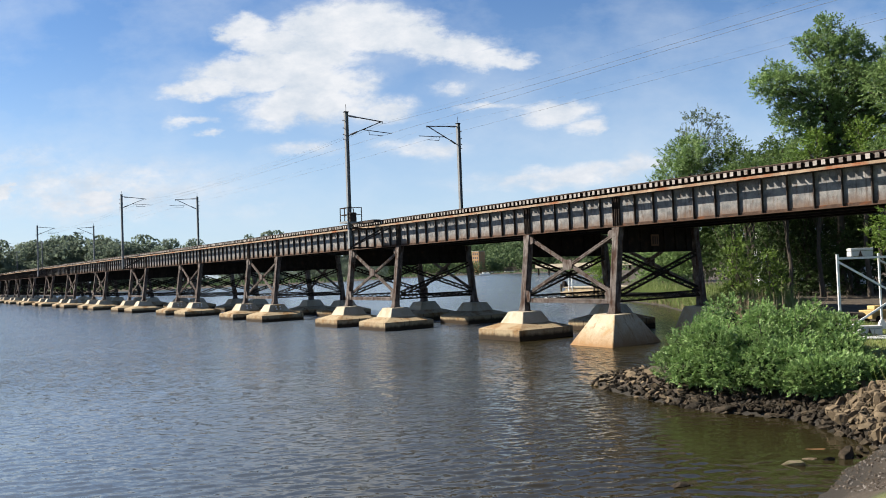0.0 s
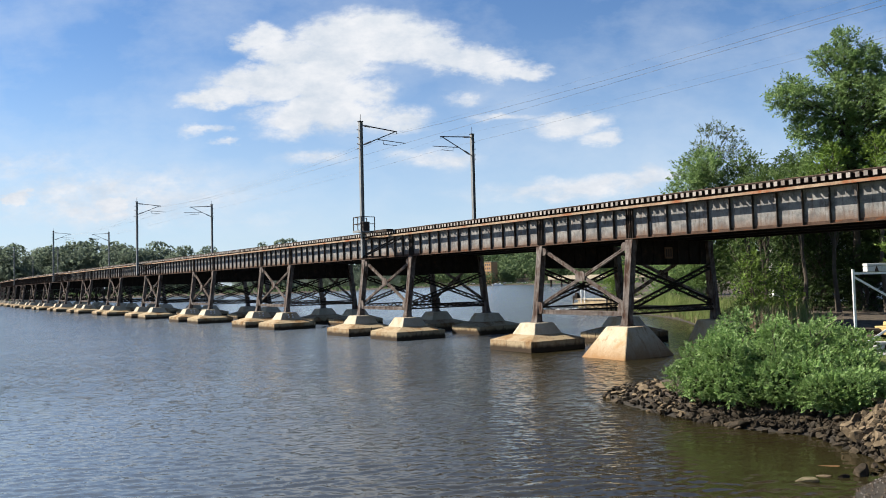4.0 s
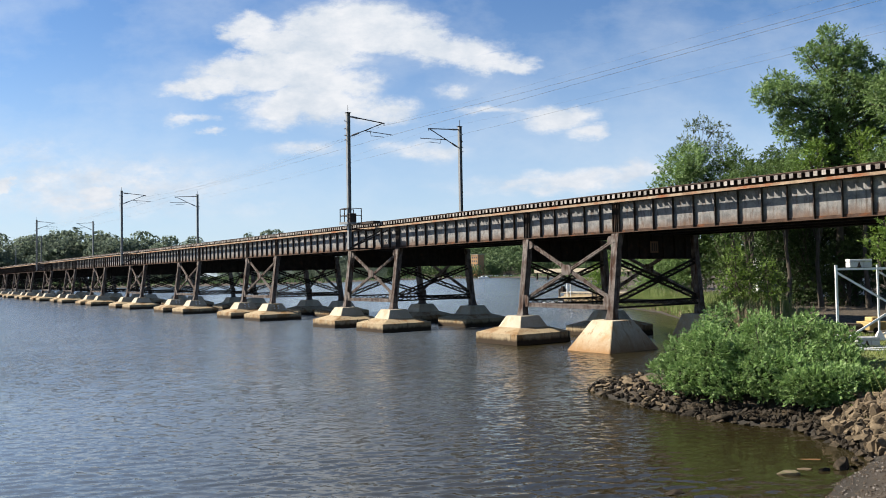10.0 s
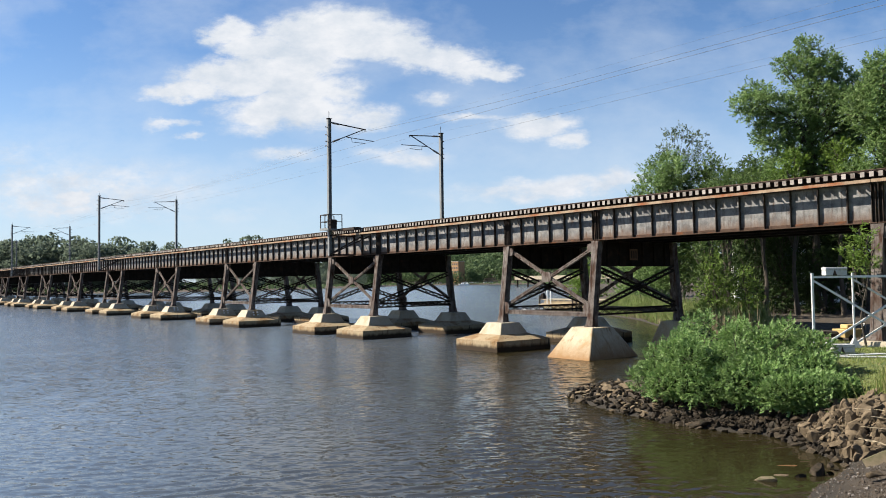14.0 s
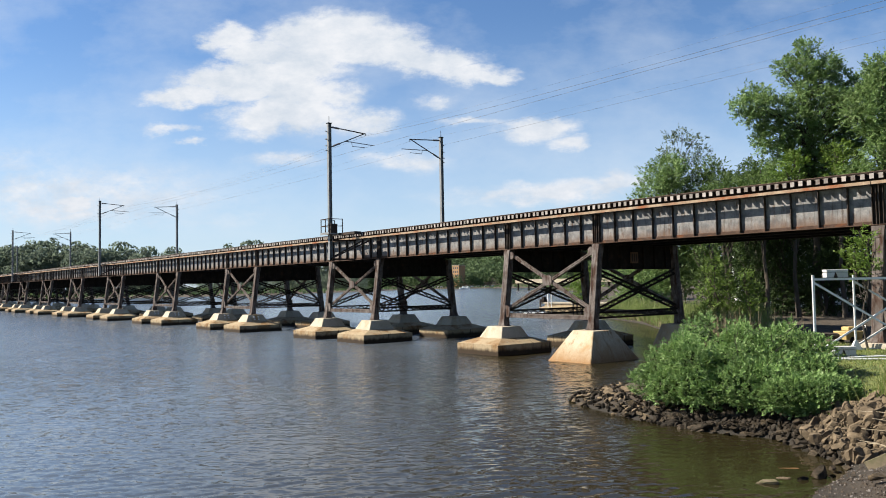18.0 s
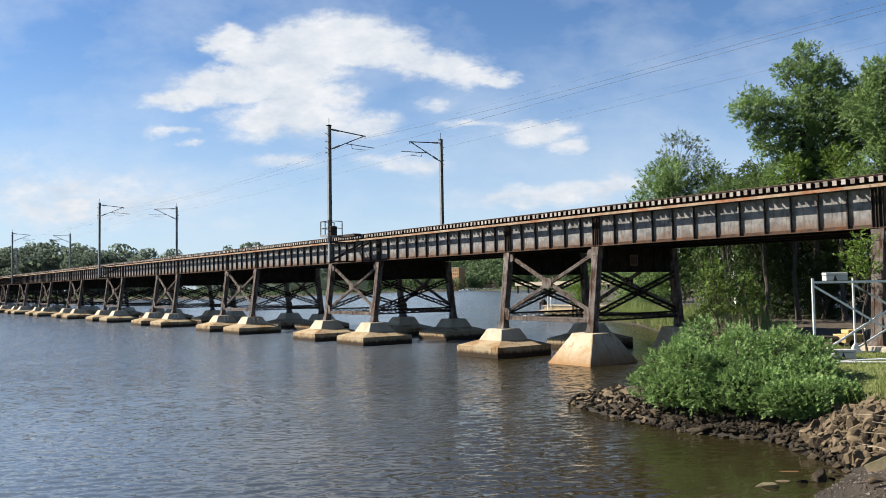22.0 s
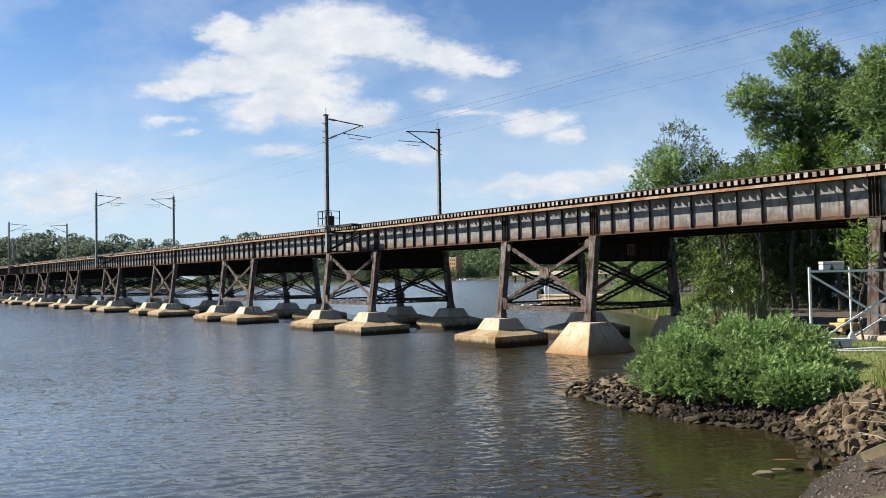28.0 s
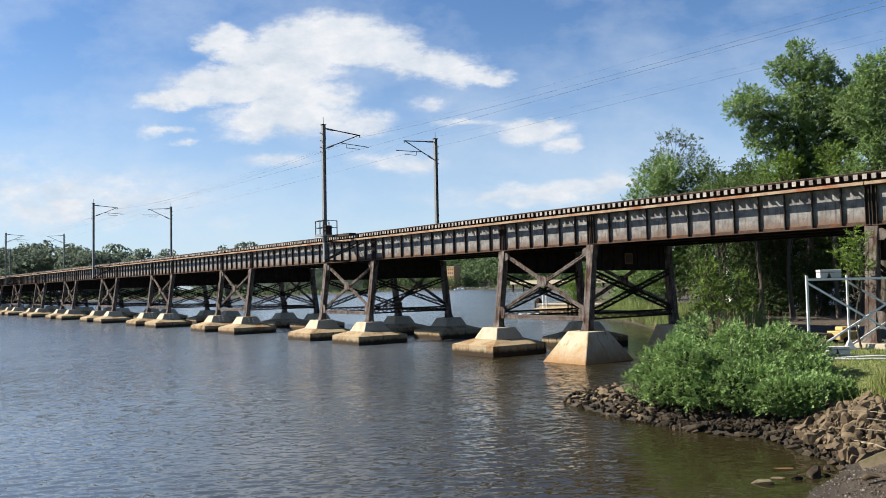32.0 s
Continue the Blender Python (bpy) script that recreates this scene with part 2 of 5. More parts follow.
SHORE_CONCRETE = surface("shore_concrete", (0.304, 0.258, 0.184), (0.364, 0.316, 0.236), 0.9, (0.264, 0.172, 0.082), 0.8, (0.50, 0.68), (1, 1, 0.6), 0.9, 0.0, 0.35, 18, gloss=0.25, tide=((0.200, 0.115, 0.052), 0.04, 0.9, 0.52), streak=((0.200, 0.135, 0.075), (2.6, 2.6, 0.2), (0.56, 0.70)))
GALV = surface("galvanised_steel", (0.467, 0.473, 0.480), (0.596, 0.602, 0.610), 5, rough=0.5, metal=0.0, bump=0.1)
POLE = surface("pole_steel", (0.120, 0.126, 0.132), (0.175, 0.182, 0.190), 3, rough=0.6, metal=0.2, bump=0.1)


# ---- mesh building ----
class Shape:
    """Collects boxes, bars and tubes into one mesh."""

    def __init__(self):
        self.v, self.f = [], []

    def add(self, verts, faces):
        k = len(self.v)
        self.v += [tuple(p) for p in verts]
        self.f += [tuple(k + i for i in q) for q in faces]
        return self

    def hexa(self, low, high):
        """A block from four corners below and four above, both counter-clockwise from above."""
        return self.add(list(low) + list(high), [(3, 2, 1, 0), (4, 5, 6, 7), (0, 1, 5, 4), (1, 2, 6, 5), (2, 3, 7, 6), (3, 0, 4, 7)])

    def box(self, x0, x1, y0, y1, z0, z1):
        return self.hexa([(x0, y0, z0), (x1, y0, z0), (x1, y1, z0), (x0, y1, z0)], [(x0, y0, z1), (x1, y0, z1), (x1, y1, z1), (x0, y1, z1)])

    def taper(self, low, high):
        """A frustum: x0, x1, y0, y1, z below and above."""
        a, b, c, d, z = low
        e, g, h, i, w = high
        return self.hexa([(a, c, z), (b, c, z), (b, d, z), (a, d, z)], [(e, h, w), (g, h, w), (g, i, w), (e, i, w)])

    def bar(self, p, q, wide, high, side=(0, 1, 0)):
        """A rectangular bar from p to q; wide along side, high across both."""
        p, q = Vector(p), Vector(q)
        ax = (q - p).normalized()
        s = Vector(side)
        s = (s - ax * s.dot(ax)).normalized()
        u = ax.cross(s)
        s, u = s * wide / 2, u * high / 2
        ring = (-s - u, s - u, s + u, -s + u)
        self.add([p + r for r in ring] + [q + r for r in ring], [(3, 2, 1, 0), (4, 5, 6, 7), (0, 1, 5, 4), (1, 2, 6, 5), (2, 3, 7, 6), (3, 0, 4, 7)])
        return self

    def tube(self, points, r, n=6, close=True):
        points = [Vector(p) for p in points]
        k, faces = len(points), []
        verts = []
        for i, p in enumerate(points):
            ax = (points[min(i + 1, k - 1)] - points[max(i - 1, 0)]).normalized()
            a = ax.cross(Vector((0, 0, 1)) if abs(ax.z) < 0.9 else Vector((1, 0, 0))).normalized()
            b = ax.cross(a)
            rr = r[i] if isinstance(r, (list, tuple)) else r
            verts += [p + a * math.cos(t) * rr + b * math.sin(t) * rr for t in (math.tau * j / n for j in range(n))]
        for i in range(k - 1):
            faces += [(i * n + j, i * n + (j + 1) % n, (i + 1) * n + (j + 1) % n, (i + 1) * n + j) for j in range(n)]
        if close:
            faces += [tuple(range(n - 1, -1, -1)), tuple((k - 1) * n + j for j in range(n))]
        return self.add(verts, faces)

    def rivet(self, p, out, r=0.018):
        p, o = Vector(p), Vector(out).normalized()
        a = o.cross(Vector((0.3, 0.2, 0.93))).normalized()
        b = o.cross(a)
        ring = [p + (a * math.cos(t) + b * math.sin(t)) * r for t in (0, math.tau / 4, math.tau / 2, 3 * math.tau / 4)]
        return self.add(ring + [p + o * r * 0.8], [(0, 1, 4), (1, 2, 4), (2, 3, 4), (3, 0, 4)])

    def mesh(self, name, bevel=0.0):
        me = bpy.data.meshes.new(name)
        me.from_pydata(self.v, [], self.f)
        if bevel:
            bm = bmesh.new()
            bm.from_mesh(me)
            bmesh.ops.bevel(bm, geom=bm.edges[:], offset=bevel, segments=1, affect="EDGES")
            bm.to_mesh(me)
            bm.free()
        me.update()
        return me


def part(name, shape, material, parent=None, label="", bevel=0.0):
    """One mesh under a thing, or a thing of its own."""
    me = shape.mesh(name, bevel) if isinstance(shape, Shape) else shape
    if not me.materials:
        me.materials.append(material)
    ob = new(name, me)
    ob.parent = parent
    if label:
        tagged(ob, label)
    return ob


def empty(name, label, category, group="", kind="", m=None):
    ob = tagged(new(name), label, category, group, kind)
    ob.empty_display_size = 0.2
    if m is not None:
        ob.matrix_basis = m
    return ob


def quads_mesh(name, quads, material, smooth=False):
    """A mesh of separate quads from an array of (n, 4, 3)."""
    n = len(quads)
    me = bpy.data.meshes.new(name)
    me.vertices.add(4 * n)
    me.vertices.foreach_set("co", np.ascontiguousarray(quads, dtype=np.float32).ravel())
    me.loops.add(4 * n)
    me.loops.foreach_set("vertex_index", np.arange(4 * n, dtype=np.int32))
    me.polygons.add(n)
    me.polygons.foreach_set("loop_start", np.arange(0, 4 * n, 4, dtype=np.int32))
    me.update(calc_edges=True)
    me.materials.append(material)
    return me


# ---- the line of the railway: s along it (right bank positive), lat across it (away from the camera positive) ----
X0, Y0, PHI0, K_LEFT, K_RIGHT, K_TWO = 7.96, 41.81, -0.9102, -0.000394, 0.00305, -2.14e-6
TOWER, SPAN = 6.97, 14.17
PITCH = TOWER + SPAN
WIDE = 6.34
GB, GT = 6.09, 7.70
FOOT, LEAN = 1.55, 0.58


def line(s):
    k = K_LEFT if s < 0 else K_RIGHT
    x, y, n = X0, Y0, 24
    for i in range(n):
        f = s * (i + 0.5) / n
        a = PHI0 + k * f + K_TWO * f * f
        x, y = x + math.cos(a) * s / n, y + math.sin(a) * s / n
    return x, y, PHI0 + k * s + K_TWO * s * s


def on_line(s, lat=0.0, z=0.0):
    x, y, a = line(s)
    return Vector((x - math.sin(a) * lat, y + math.cos(a) * lat, z))


def chord(s0, s1):
    """The pose midway between two points of the line: x along it, y across."""
    p, q = on_line(s0), on_line(s1)
    m = (p + q) / 2
    return pose(m.x, m.y, 0, 0, 0, math.degrees(math.atan2(q.y - p.y, q.x - p.x)))


TOWERS = 17


def tower_ends(i):
    """s of the far and near bent of tower i; 0 stands at the shore, -1 on the bank."""
    b = -i * PITCH
    return b - TOWER, b


# ---- land ----
SHORE = [(-300, -2), (-40, 2), (-12, 5.0), (-2, 7.5), (3.0, 10.5), (5.2, 13.0), (6.42, 14.46), (6.99, 15.36), (7.81, 16.17), (8.45, 16.95), (8.45, 17.6), (8.43, 18.14), (8.35, 19.2),
         (8.2, 20.35), (7.06, 21.08), (6.2, 22.08), (5.32, 23.55), (4.57, 25.49), (4.12, 27.4), (4.5, 28.6), (5.5, 29.3), (6.9, 30.2), (9.0, 33.6), (11.0, 38.0), (12.6, 43.0), (13.9, 49.0),
         (15.4, 56.0), (17.6, 66.0), (18.4, 76), (17.0, 93), (18, 110), (30, 160), (50, 300), (62, 480), (72, 600), (3000, 600), (3000, -900), (-300, -900)]
FAR = [(-3000, 260), (-600, 330), (-245, 372), (-165, 388), (-99, 398), (-62, 560), (-20, 690), (30, 668), (72, 600), (3000, 560), (3000, 4000), (-3000, 4000)]


def inland(poly, pts):
    """Distance from the outline of poly, positive within it."""
    best, inside = np.full(len(pts), 1e9), np.zeros(len(pts), bool)
    for (ax, ay), (bx, by) in zip(poly, poly[1:] + poly[:1]):
        d = np.array((bx - ax, by - ay), float)
        t = np.clip(((pts - (ax, ay)) @ d) / (d @ d), 0, 1)
        best = np.minimum(best, np.hypot(*(pts - (ax, ay) - t[:, None] * d).T))
        cross = (ay > pts[:, 1]) != (by > pts[:, 1])
        with np.errstate(divide="ignore", invalid="ignore"):
            inside ^= cross & (pts[:, 0] < (bx - ax) * (pts[:, 1] - ay) / (by - ay if by != ay else 1e-9) + ax)
    return np.where(inside, best, -best)


def waves(pts, size, seed):
    """Smooth random heights, about -1 to 1."""
    r = np.random.RandomState(seed)
    z = np.zeros(len(pts))
    for _ in range(7):
        a, ph, f = r.uniform(0, math.tau), r.uniform(0, math.tau), r.uniform(0.6, 2.2) / size
        z += np.sin((pts[:, 0] * math.cos(a) + pts[:, 1] * math.sin(a)) * f * math.tau + ph)
    return z / 4


def ground_height(pts):
    pts = np.asarray(pts, float)
    d = inland(SHORE, pts)
    beach = np.exp(-(((pts[:, 0] - 7.6) / 2.5) ** 2 + ((pts[:, 1] - 14.6) / 2.6) ** 2))
    low = np.exp(-(((pts[:, 0] - 7.8) / 2.8) ** 2 + ((pts[:, 1] - 22.6) / 2.2) ** 2))
    flats = np.exp(-(((pts[:, 0] - 10.5) / 3.0) ** 2 + ((pts[:, 1] - 38.5) / 5.0) ** 2))
    reach = 1.3 + 4.5 * beach + 5.0 * low + 14.0 * flats
    z = np.where(d > 0, 1.36 * (1 - np.exp(-np.maximum(d, 0) / reach)), np.maximum(d * 0.35, -1.6))
    spit = np.exp(-(((pts[:, 0] - 5.6) / 2.6) ** 2 + ((pts[:, 1] - 30) / 7.5) ** 2))
    z = np.where(d > 0, z * (1 - 0.6 * spit), z)
    z += np.clip((d - 24) * 0.10, 0, 5.0) * (pts[:, 1] > 10)
    z += 1.15 * np.exp(-((pts[:, 0]) ** 2 + (pts[:, 1] + 2) ** 2) / 14)
    z += np.where(d > 0.3, 0.05 * waves(pts, 3.0, 5) + 0.03 * waves(pts, 0.9, 6), 0.0)
    e = inland(FAR, pts)
    hill = np.clip((e - 40) / 160, 0, 1) ** 1.3 * 24 * np.clip((pts[:, 0] + 60) / 60, 0, 1)
    z2 = np.where(e > 0, 1.2 * (1 - np.exp(-np.maximum(e, 0) / 4)) + hill + np.clip(e - 30, 0, 60) * 0.04, -1.6)
    return np.where(e > 0, np.maximum(z, z2), z)


def height(x, y):
    return float(ground_height([(x, y)])[0])


def axis_steps(fine0, fine1, step, low, high, grow):
    a = list(np.arange(fine0, fine1, step))
    s = step
    while a[-1] < high:
        s *= grow
        a.append(a[-1] + s)
    s = step
    while a[0] > low:
        s *= grow
        a.insert(0, a[0] - s)
    return np.array(a)


gx = axis_steps(2, 26, 0.22, -2900, 2900, 1.10)
gy = axis_steps(9, 50, 0.25, -800, 3900, 1.075)
GX, GY = np.meshgrid(gx, gy)
gp = np.stack([GX.ravel(), GY.ravel()], 1)
gz = ground_height(gp)
nx, ny = len(gx), len(gy)
ids = np.arange(nx * ny).reshape(ny, nx)
gf = np.stack([ids[:-1, :-1], ids[:-1, 1:], ids[1:, 1:], ids[1:, :-1]], -1).reshape(-1, 4)
gme = bpy.data.meshes.new("ground")
gme.from_pydata(np.column_stack([gp, gz]).tolist(), [], gf.tolist())
gme.polygons.foreach_set("use_smooth", np.ones(len(gf), bool))


def ground_material():
    """Mud and gravel by the water, grass above."""
    m, t, b = node_mat("ground")
    c = t.nodes.new("ShaderNodeTexCoord")
    s = t.nodes.new("ShaderNodeSeparateXYZ")
    link(t, c.outputs["Object"], s.inputs[0])
    v = c.outputs["Object"]
    big, mid, fine = noise_at(t, v, 0.35, 6), noise_at(t, v, 3.0, 7), noise_at(t, v, 40, 5)
    mud = mixed(t, ranged(t, mid, 0.35, 0.65), (0.0300, 0.0220, 0.0150), (0.0600, 0.0440, 0.0300))
    mud = mixed(t, ranged(t, fine, 0.56, 0.8), mud, (0.1100, 0.0850, 0.0600))
    # low mud darkened: damp at the edge, painted shade under the trestle
    wet_shade = math_node(t, "ADD", s.outputs[2], math_node(t, "MULTIPLY", mid, -0.16))
    mud = mixed(t, ranged(t, wet_shade, 0.22, -0.02), mud, (0.0150, 0.0115, 0.0075))
    grass = mixed(t, ranged(t, mid, 0.35, 0.65), (0.0600, 0.0920, 0.0192), (0.1200, 0.1400, 0.0360))
    grass = mixed(t, ranged(t, big, 0.52, 0.70), grass, (0.1840, 0.1560, 0.0680))
    edge = math_node(t, "ADD", s.outputs[2], math_node(t, "MULTIPLY", mid, 0.35))
    # brown fallen leaves under the trees and the trestle, with the shade painted in
    shady_litter = mixed(t, ranged(t, mid, 0.38, 0.62), (0.0260, 0.0195, 0.0130), (0.0600, 0.0450, 0.0300))
    shady = math_node(t, "ADD", s.outputs[1], math_node(t, "MULTIPLY", big, 6.0))
    grass = mixed(t, ranged(t, shady, 33.0, 36.0), grass, shady_litter)
    col = mixed(t, ranged(t, edge, 0.95, 1.2), mud, grass)
    link(t, col, b.inputs["Base Color"])
    b.inputs["Roughness"].default_value = 0.92
    bp = t.nodes.new("ShaderNodeBump")
    bp.inputs["Strength"].default_value, bp.inputs["Distance"].default_value = 0.7, 0.05
    link(t, math_node(t, "ADD", mid, fine), bp.inputs["Height"])
    link(t, bp.outputs[0], b.inputs["Normal"])
    return m


gme.materials.append(ground_material())
ground = tagged(new("ground", gme), "muddy gravel shore rising to a grassy river bank", "ground", kind="structure")


# ---- water: one sheet of low waves that drifts ----
def water_material():
    m, t, b = node_mat("river_water")
    c = t.nodes.new("ShaderNodeTexCoord")

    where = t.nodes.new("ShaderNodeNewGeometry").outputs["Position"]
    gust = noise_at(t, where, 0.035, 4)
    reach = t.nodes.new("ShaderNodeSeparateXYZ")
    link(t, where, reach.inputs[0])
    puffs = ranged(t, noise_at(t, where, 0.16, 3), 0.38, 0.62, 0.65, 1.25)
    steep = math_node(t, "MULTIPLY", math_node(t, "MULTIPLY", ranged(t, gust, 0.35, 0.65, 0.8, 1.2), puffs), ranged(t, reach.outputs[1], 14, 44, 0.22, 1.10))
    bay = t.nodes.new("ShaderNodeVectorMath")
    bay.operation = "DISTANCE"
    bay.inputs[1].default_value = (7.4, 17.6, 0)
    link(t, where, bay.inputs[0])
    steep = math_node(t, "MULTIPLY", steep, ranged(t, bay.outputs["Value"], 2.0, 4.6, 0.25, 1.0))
    # small wind ripples: two noises tilt the surface
    tilt = None
    for sy, turn, scale, w in ((3.0, 5, 1.5, 0.45), (2.2, 8, 3.6, 0.9), (2.2, -14, 8.0, 0.7)):
        mp = t.nodes.new("ShaderNodeMapping")
        mp.inputs["Scale"].default_value = (1, sy, 1)
        mp.inputs["Rotation"].default_value = (0, 0, radians(turn))
        link(t, c.outputs["Object"], mp.inputs["Vector"])
        n = t.nodes.new("ShaderNodeTexNoise")
        n.inputs["Scale"].default_value, n.inputs["Detail"].default_value = scale, 2
        link(t, mp.outputs[0], n.inputs["Vector"])
        a = t.nodes.new("ShaderNodeVectorMath")
        a.operation = "MULTIPLY_ADD"
        link(t, n.outputs["Color"], a.inputs[0])
        a.inputs[1].default_value, a.inputs[2].default_value = (w * 1.1, w * 1.3, 0), (-w * 0.55, -w * 0.65, 0)
        if tilt is None:
            tilt = a.outputs[0]
        else:
            both = t.nodes.new("ShaderNodeVectorMath")
            link(t, tilt, both.inputs[0])
            link(t, a.outputs[0], both.inputs[1])
            tilt = both.outputs[0]
    sc = t.nodes.new("ShaderNodeVectorMath")
    sc.operation = "SCALE"
    link(t, tilt, sc.inputs[0])
    link(t, steep, sc.inputs["Scale"])
    geo = t.nodes.new("ShaderNodeNewGeometry")
    tilted = t.nodes.new("ShaderNodeVectorMath")
    link(t, geo.outputs["Normal"], tilted.inputs[0])
    link(t, sc.outputs[0], tilted.inputs[1])
    unit = t.nodes.new("ShaderNodeVectorMath")
    unit.operation = "NORMALIZE"
    link(t, tilted.outputs[0], unit.inputs[0])
    link(t, unit.outputs[0], b.inputs["Normal"])
    silt_sky = mixed(t, ranged(t, noise_at(t, c.outputs["Object"], 0.12, 4), 0.35, 0.65), (0.0145, 0.0120, 0.0052), (0.0200, 0.0165, 0.0076))
    # pale blue-grey towards the left: the sky's reflection painted into the water's colour
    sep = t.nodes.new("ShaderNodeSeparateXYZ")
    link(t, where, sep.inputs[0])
    sky_side = math_node(t, "SUBTRACT", sep.outputs[0], math_node(t, "MULTIPLY", sep.outputs[1], 0.06))
    silt_sky = mixed(t, ranged(t, sky_side, 0.0, -13.0), silt_sky, (0.072, 0.092, 0.122))
    link(t, silt_sky, b.inputs["Base Color"])
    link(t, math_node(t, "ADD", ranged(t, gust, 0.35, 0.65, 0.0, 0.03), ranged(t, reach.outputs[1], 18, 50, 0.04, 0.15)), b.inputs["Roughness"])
    b.inputs["IOR"].default_value = 1.33
    return m


def wave_sheet():
    """Low wind waves: fine near the bank, longer where the grid is wide."""
    r = np.random.RandomState(21)
    xs, ys = axis_steps(-20, 10, 0.13, -2700, 2700, 1.09), axis_steps(12.5, 24, 0.058, -60, 2500, 1.015)
    px, py = np.meshgrid(xs, ys)
    cell = np.maximum(np.gradient(xs)[None, :] * 0.5, np.gradient(ys)[:, None])
    z = np.zeros_like(px)
    gusts = 0.7 + 0.3 * np.sin(px * 0.11 + 1.3 * np.sin(py * 0.07)) * np.sin(py * 0.09 + 0.8)
    for _ in range(80):
        length = 0.20 * (0.62 / 0.20) ** r.uniform(0, 1)
        a = math.pi / 2 + 0.25 + r.normal(0, 0.42)
        k = math.tau / length
        amp = 0.0025 * length ** 0.95 * r.uniform(0.5, 1.3)
        fade = np.clip(1.8 - cell * 4.2 / length, 0, 1)
        z += amp * fade * np.sin(k * (px * math.cos(a) + py * math.sin(a)) + r.uniform(0, math.tau) + 0.9 * np.sin(px * 0.23 * r.uniform(0.5, 1.5) + py * 0.17 + r.uniform(0, 6)))
    # the small bay behind the spit lies calm; the ripples stand up a little by the near bank
    z *= gusts * (1 + 0.6 * np.exp(-((py - 15.5) / 3.0) ** 2)) * (1 - 0.9 * np.exp(-(((px - 7.2) / 3.3) ** 2 + ((py - 17.4) / 3.4) ** 2)))
    n, m = len(xs), len(ys)
    me = bpy.data.meshes.new("water")
    me.vertices.add(n * m)
    me.vertices.foreach_set("co", np.stack([px, py, z], -1).astype(np.float32).ravel())
    i = np.arange(n * m).reshape(m, n)
    f = np.stack([i[:-1, :-1], i[:-1, 1:], i[1:, 1:], i[1:, :-1]], -1).reshape(-1, 4).astype(np.int32)
    me.loops.add(f.size)
    me.loops.foreach_set("vertex_index", f.ravel())
    me.polygons.add(len(f))
    me.polygons.foreach_set("loop_start", np.arange(0, f.size, 4, dtype=np.int32))
    me.update(calc_edges=True)
    me.polygons.foreach_set("use_smooth", np.ones(len(f), bool))
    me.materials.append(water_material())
    return me


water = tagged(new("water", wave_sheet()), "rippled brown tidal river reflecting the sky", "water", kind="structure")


# ---- trestle towers ----
def leg_y(z, far=False):
    """How far a leaning leg stands out at height z."""
    y = -LEAN * (GB - z) / (GB - FOOT)
    return WIDE - y if far else y


def laced(p, q, deep, thick, side, step=0.36, chord_size=0.06):
    """A built-up brace: two parallel angles with zigzag lacing."""
    sh = Shape()
    p, q, s = Vector(p), Vector(q), Vector(side)
    ax = (q - p).normalized()
    s = (s - ax * s.dot(ax)).normalized()
    u = ax.cross(s) * (deep - chord_size) / 2
    for k in (-1, 1):
        sh.bar(p + u * k, q + u * k, thick, chord_size, side)
        sh.bar(p + u * k + s * thick * 0.4, q + u * k + s * thick * 0.4, 0.014, chord_size * 1.7, side)
    n = max(2, int((q - p).length / step))
    for i in range(n):
        a, b = p + (q - p) * (i / n), p + (q - p) * ((i + 1) / n)
        k = 1 if i % 2 else -1
        for w in (-0.42, 0.42):
            sh.bar(a + u * k + s * thick * w, b - u * k + s * thick * w, 0.012, 0.05, side)
    return sh


def leg_shape(far, foot=FOOT):
    """A riveted box column that leans outwards."""
    sh = Shape()
    w, d = 0.20, 0.19
    yt, yb = leg_y(GB - 0.02, far), leg_y(foot, far)

    def rect(y, z, w, d):
        return [(-w, y - d, z), (w, y - d, z), (w, y + d, z), (-w, y + d, z)]

    zb, zt = foot, GB - 0.03
    sh.hexa(rect(yb, zb, w, d), rect(yt, zt, w, d))
    for sx in (-1, 1):
        for sy in (-1, 1):
            for wide, dx, dy in ((0.055, 0, 1), (0.055, 1, 0)):
                cx = sx * (w - 0.055) if dy else sx * (w + 0.006)
                cy = sy * (d + 0.006) if dy else sy * (d - 0.055)
                hw, hd = (0.055, 0.008) if dy else (0.008, 0.055)
                sh.hexa([(cx + a, yb + cy + b, zb) for a, b in ((-hw, -hd), (hw, -hd), (hw, hd), (-hw, hd))],
                        [(cx + a, yt + cy + b, zt) for a, b in ((-hw, -hd), (hw, -hd), (hw, hd), (-hw, hd))])
    n = int((zt - zb) / 0.13)
    for i in range(n):
        z = zb + 0.1 + i * 0.13
        y = leg_y(z, far)
        for sx in (-1, 1):
            sh.rivet((sx * 0.145, y - d - 0.014, z), (0, -1, 0))
            sh.rivet((w + 0.014, y + sx * 0.135, z), (1, 0, 0))
    sh.hexa(rect(yb, zb, w + 0.10, d + 0.10), rect(yb, zb + 0.05, w + 0.10, d + 0.10))
    sh.hexa(rect(yb, zb + 0.05, w + 0.05, d + 0.05), rect(leg_y(zb + 0.4, far), zb + 0.4, w + 0.012, d + 0.012))
    sh.hexa(rect(leg_y(zt - 0.45, far), zt - 0.45, w + 0.02, d + 0.02), rect(yt, zt, w + 0.05, d + 0.03))
    return sh


def shifted(shape, dx):
    sh = Shape()
    sh.v, sh.f = [(x + dx, y, z) for x, y, z in shape.v], shape.f
    return sh


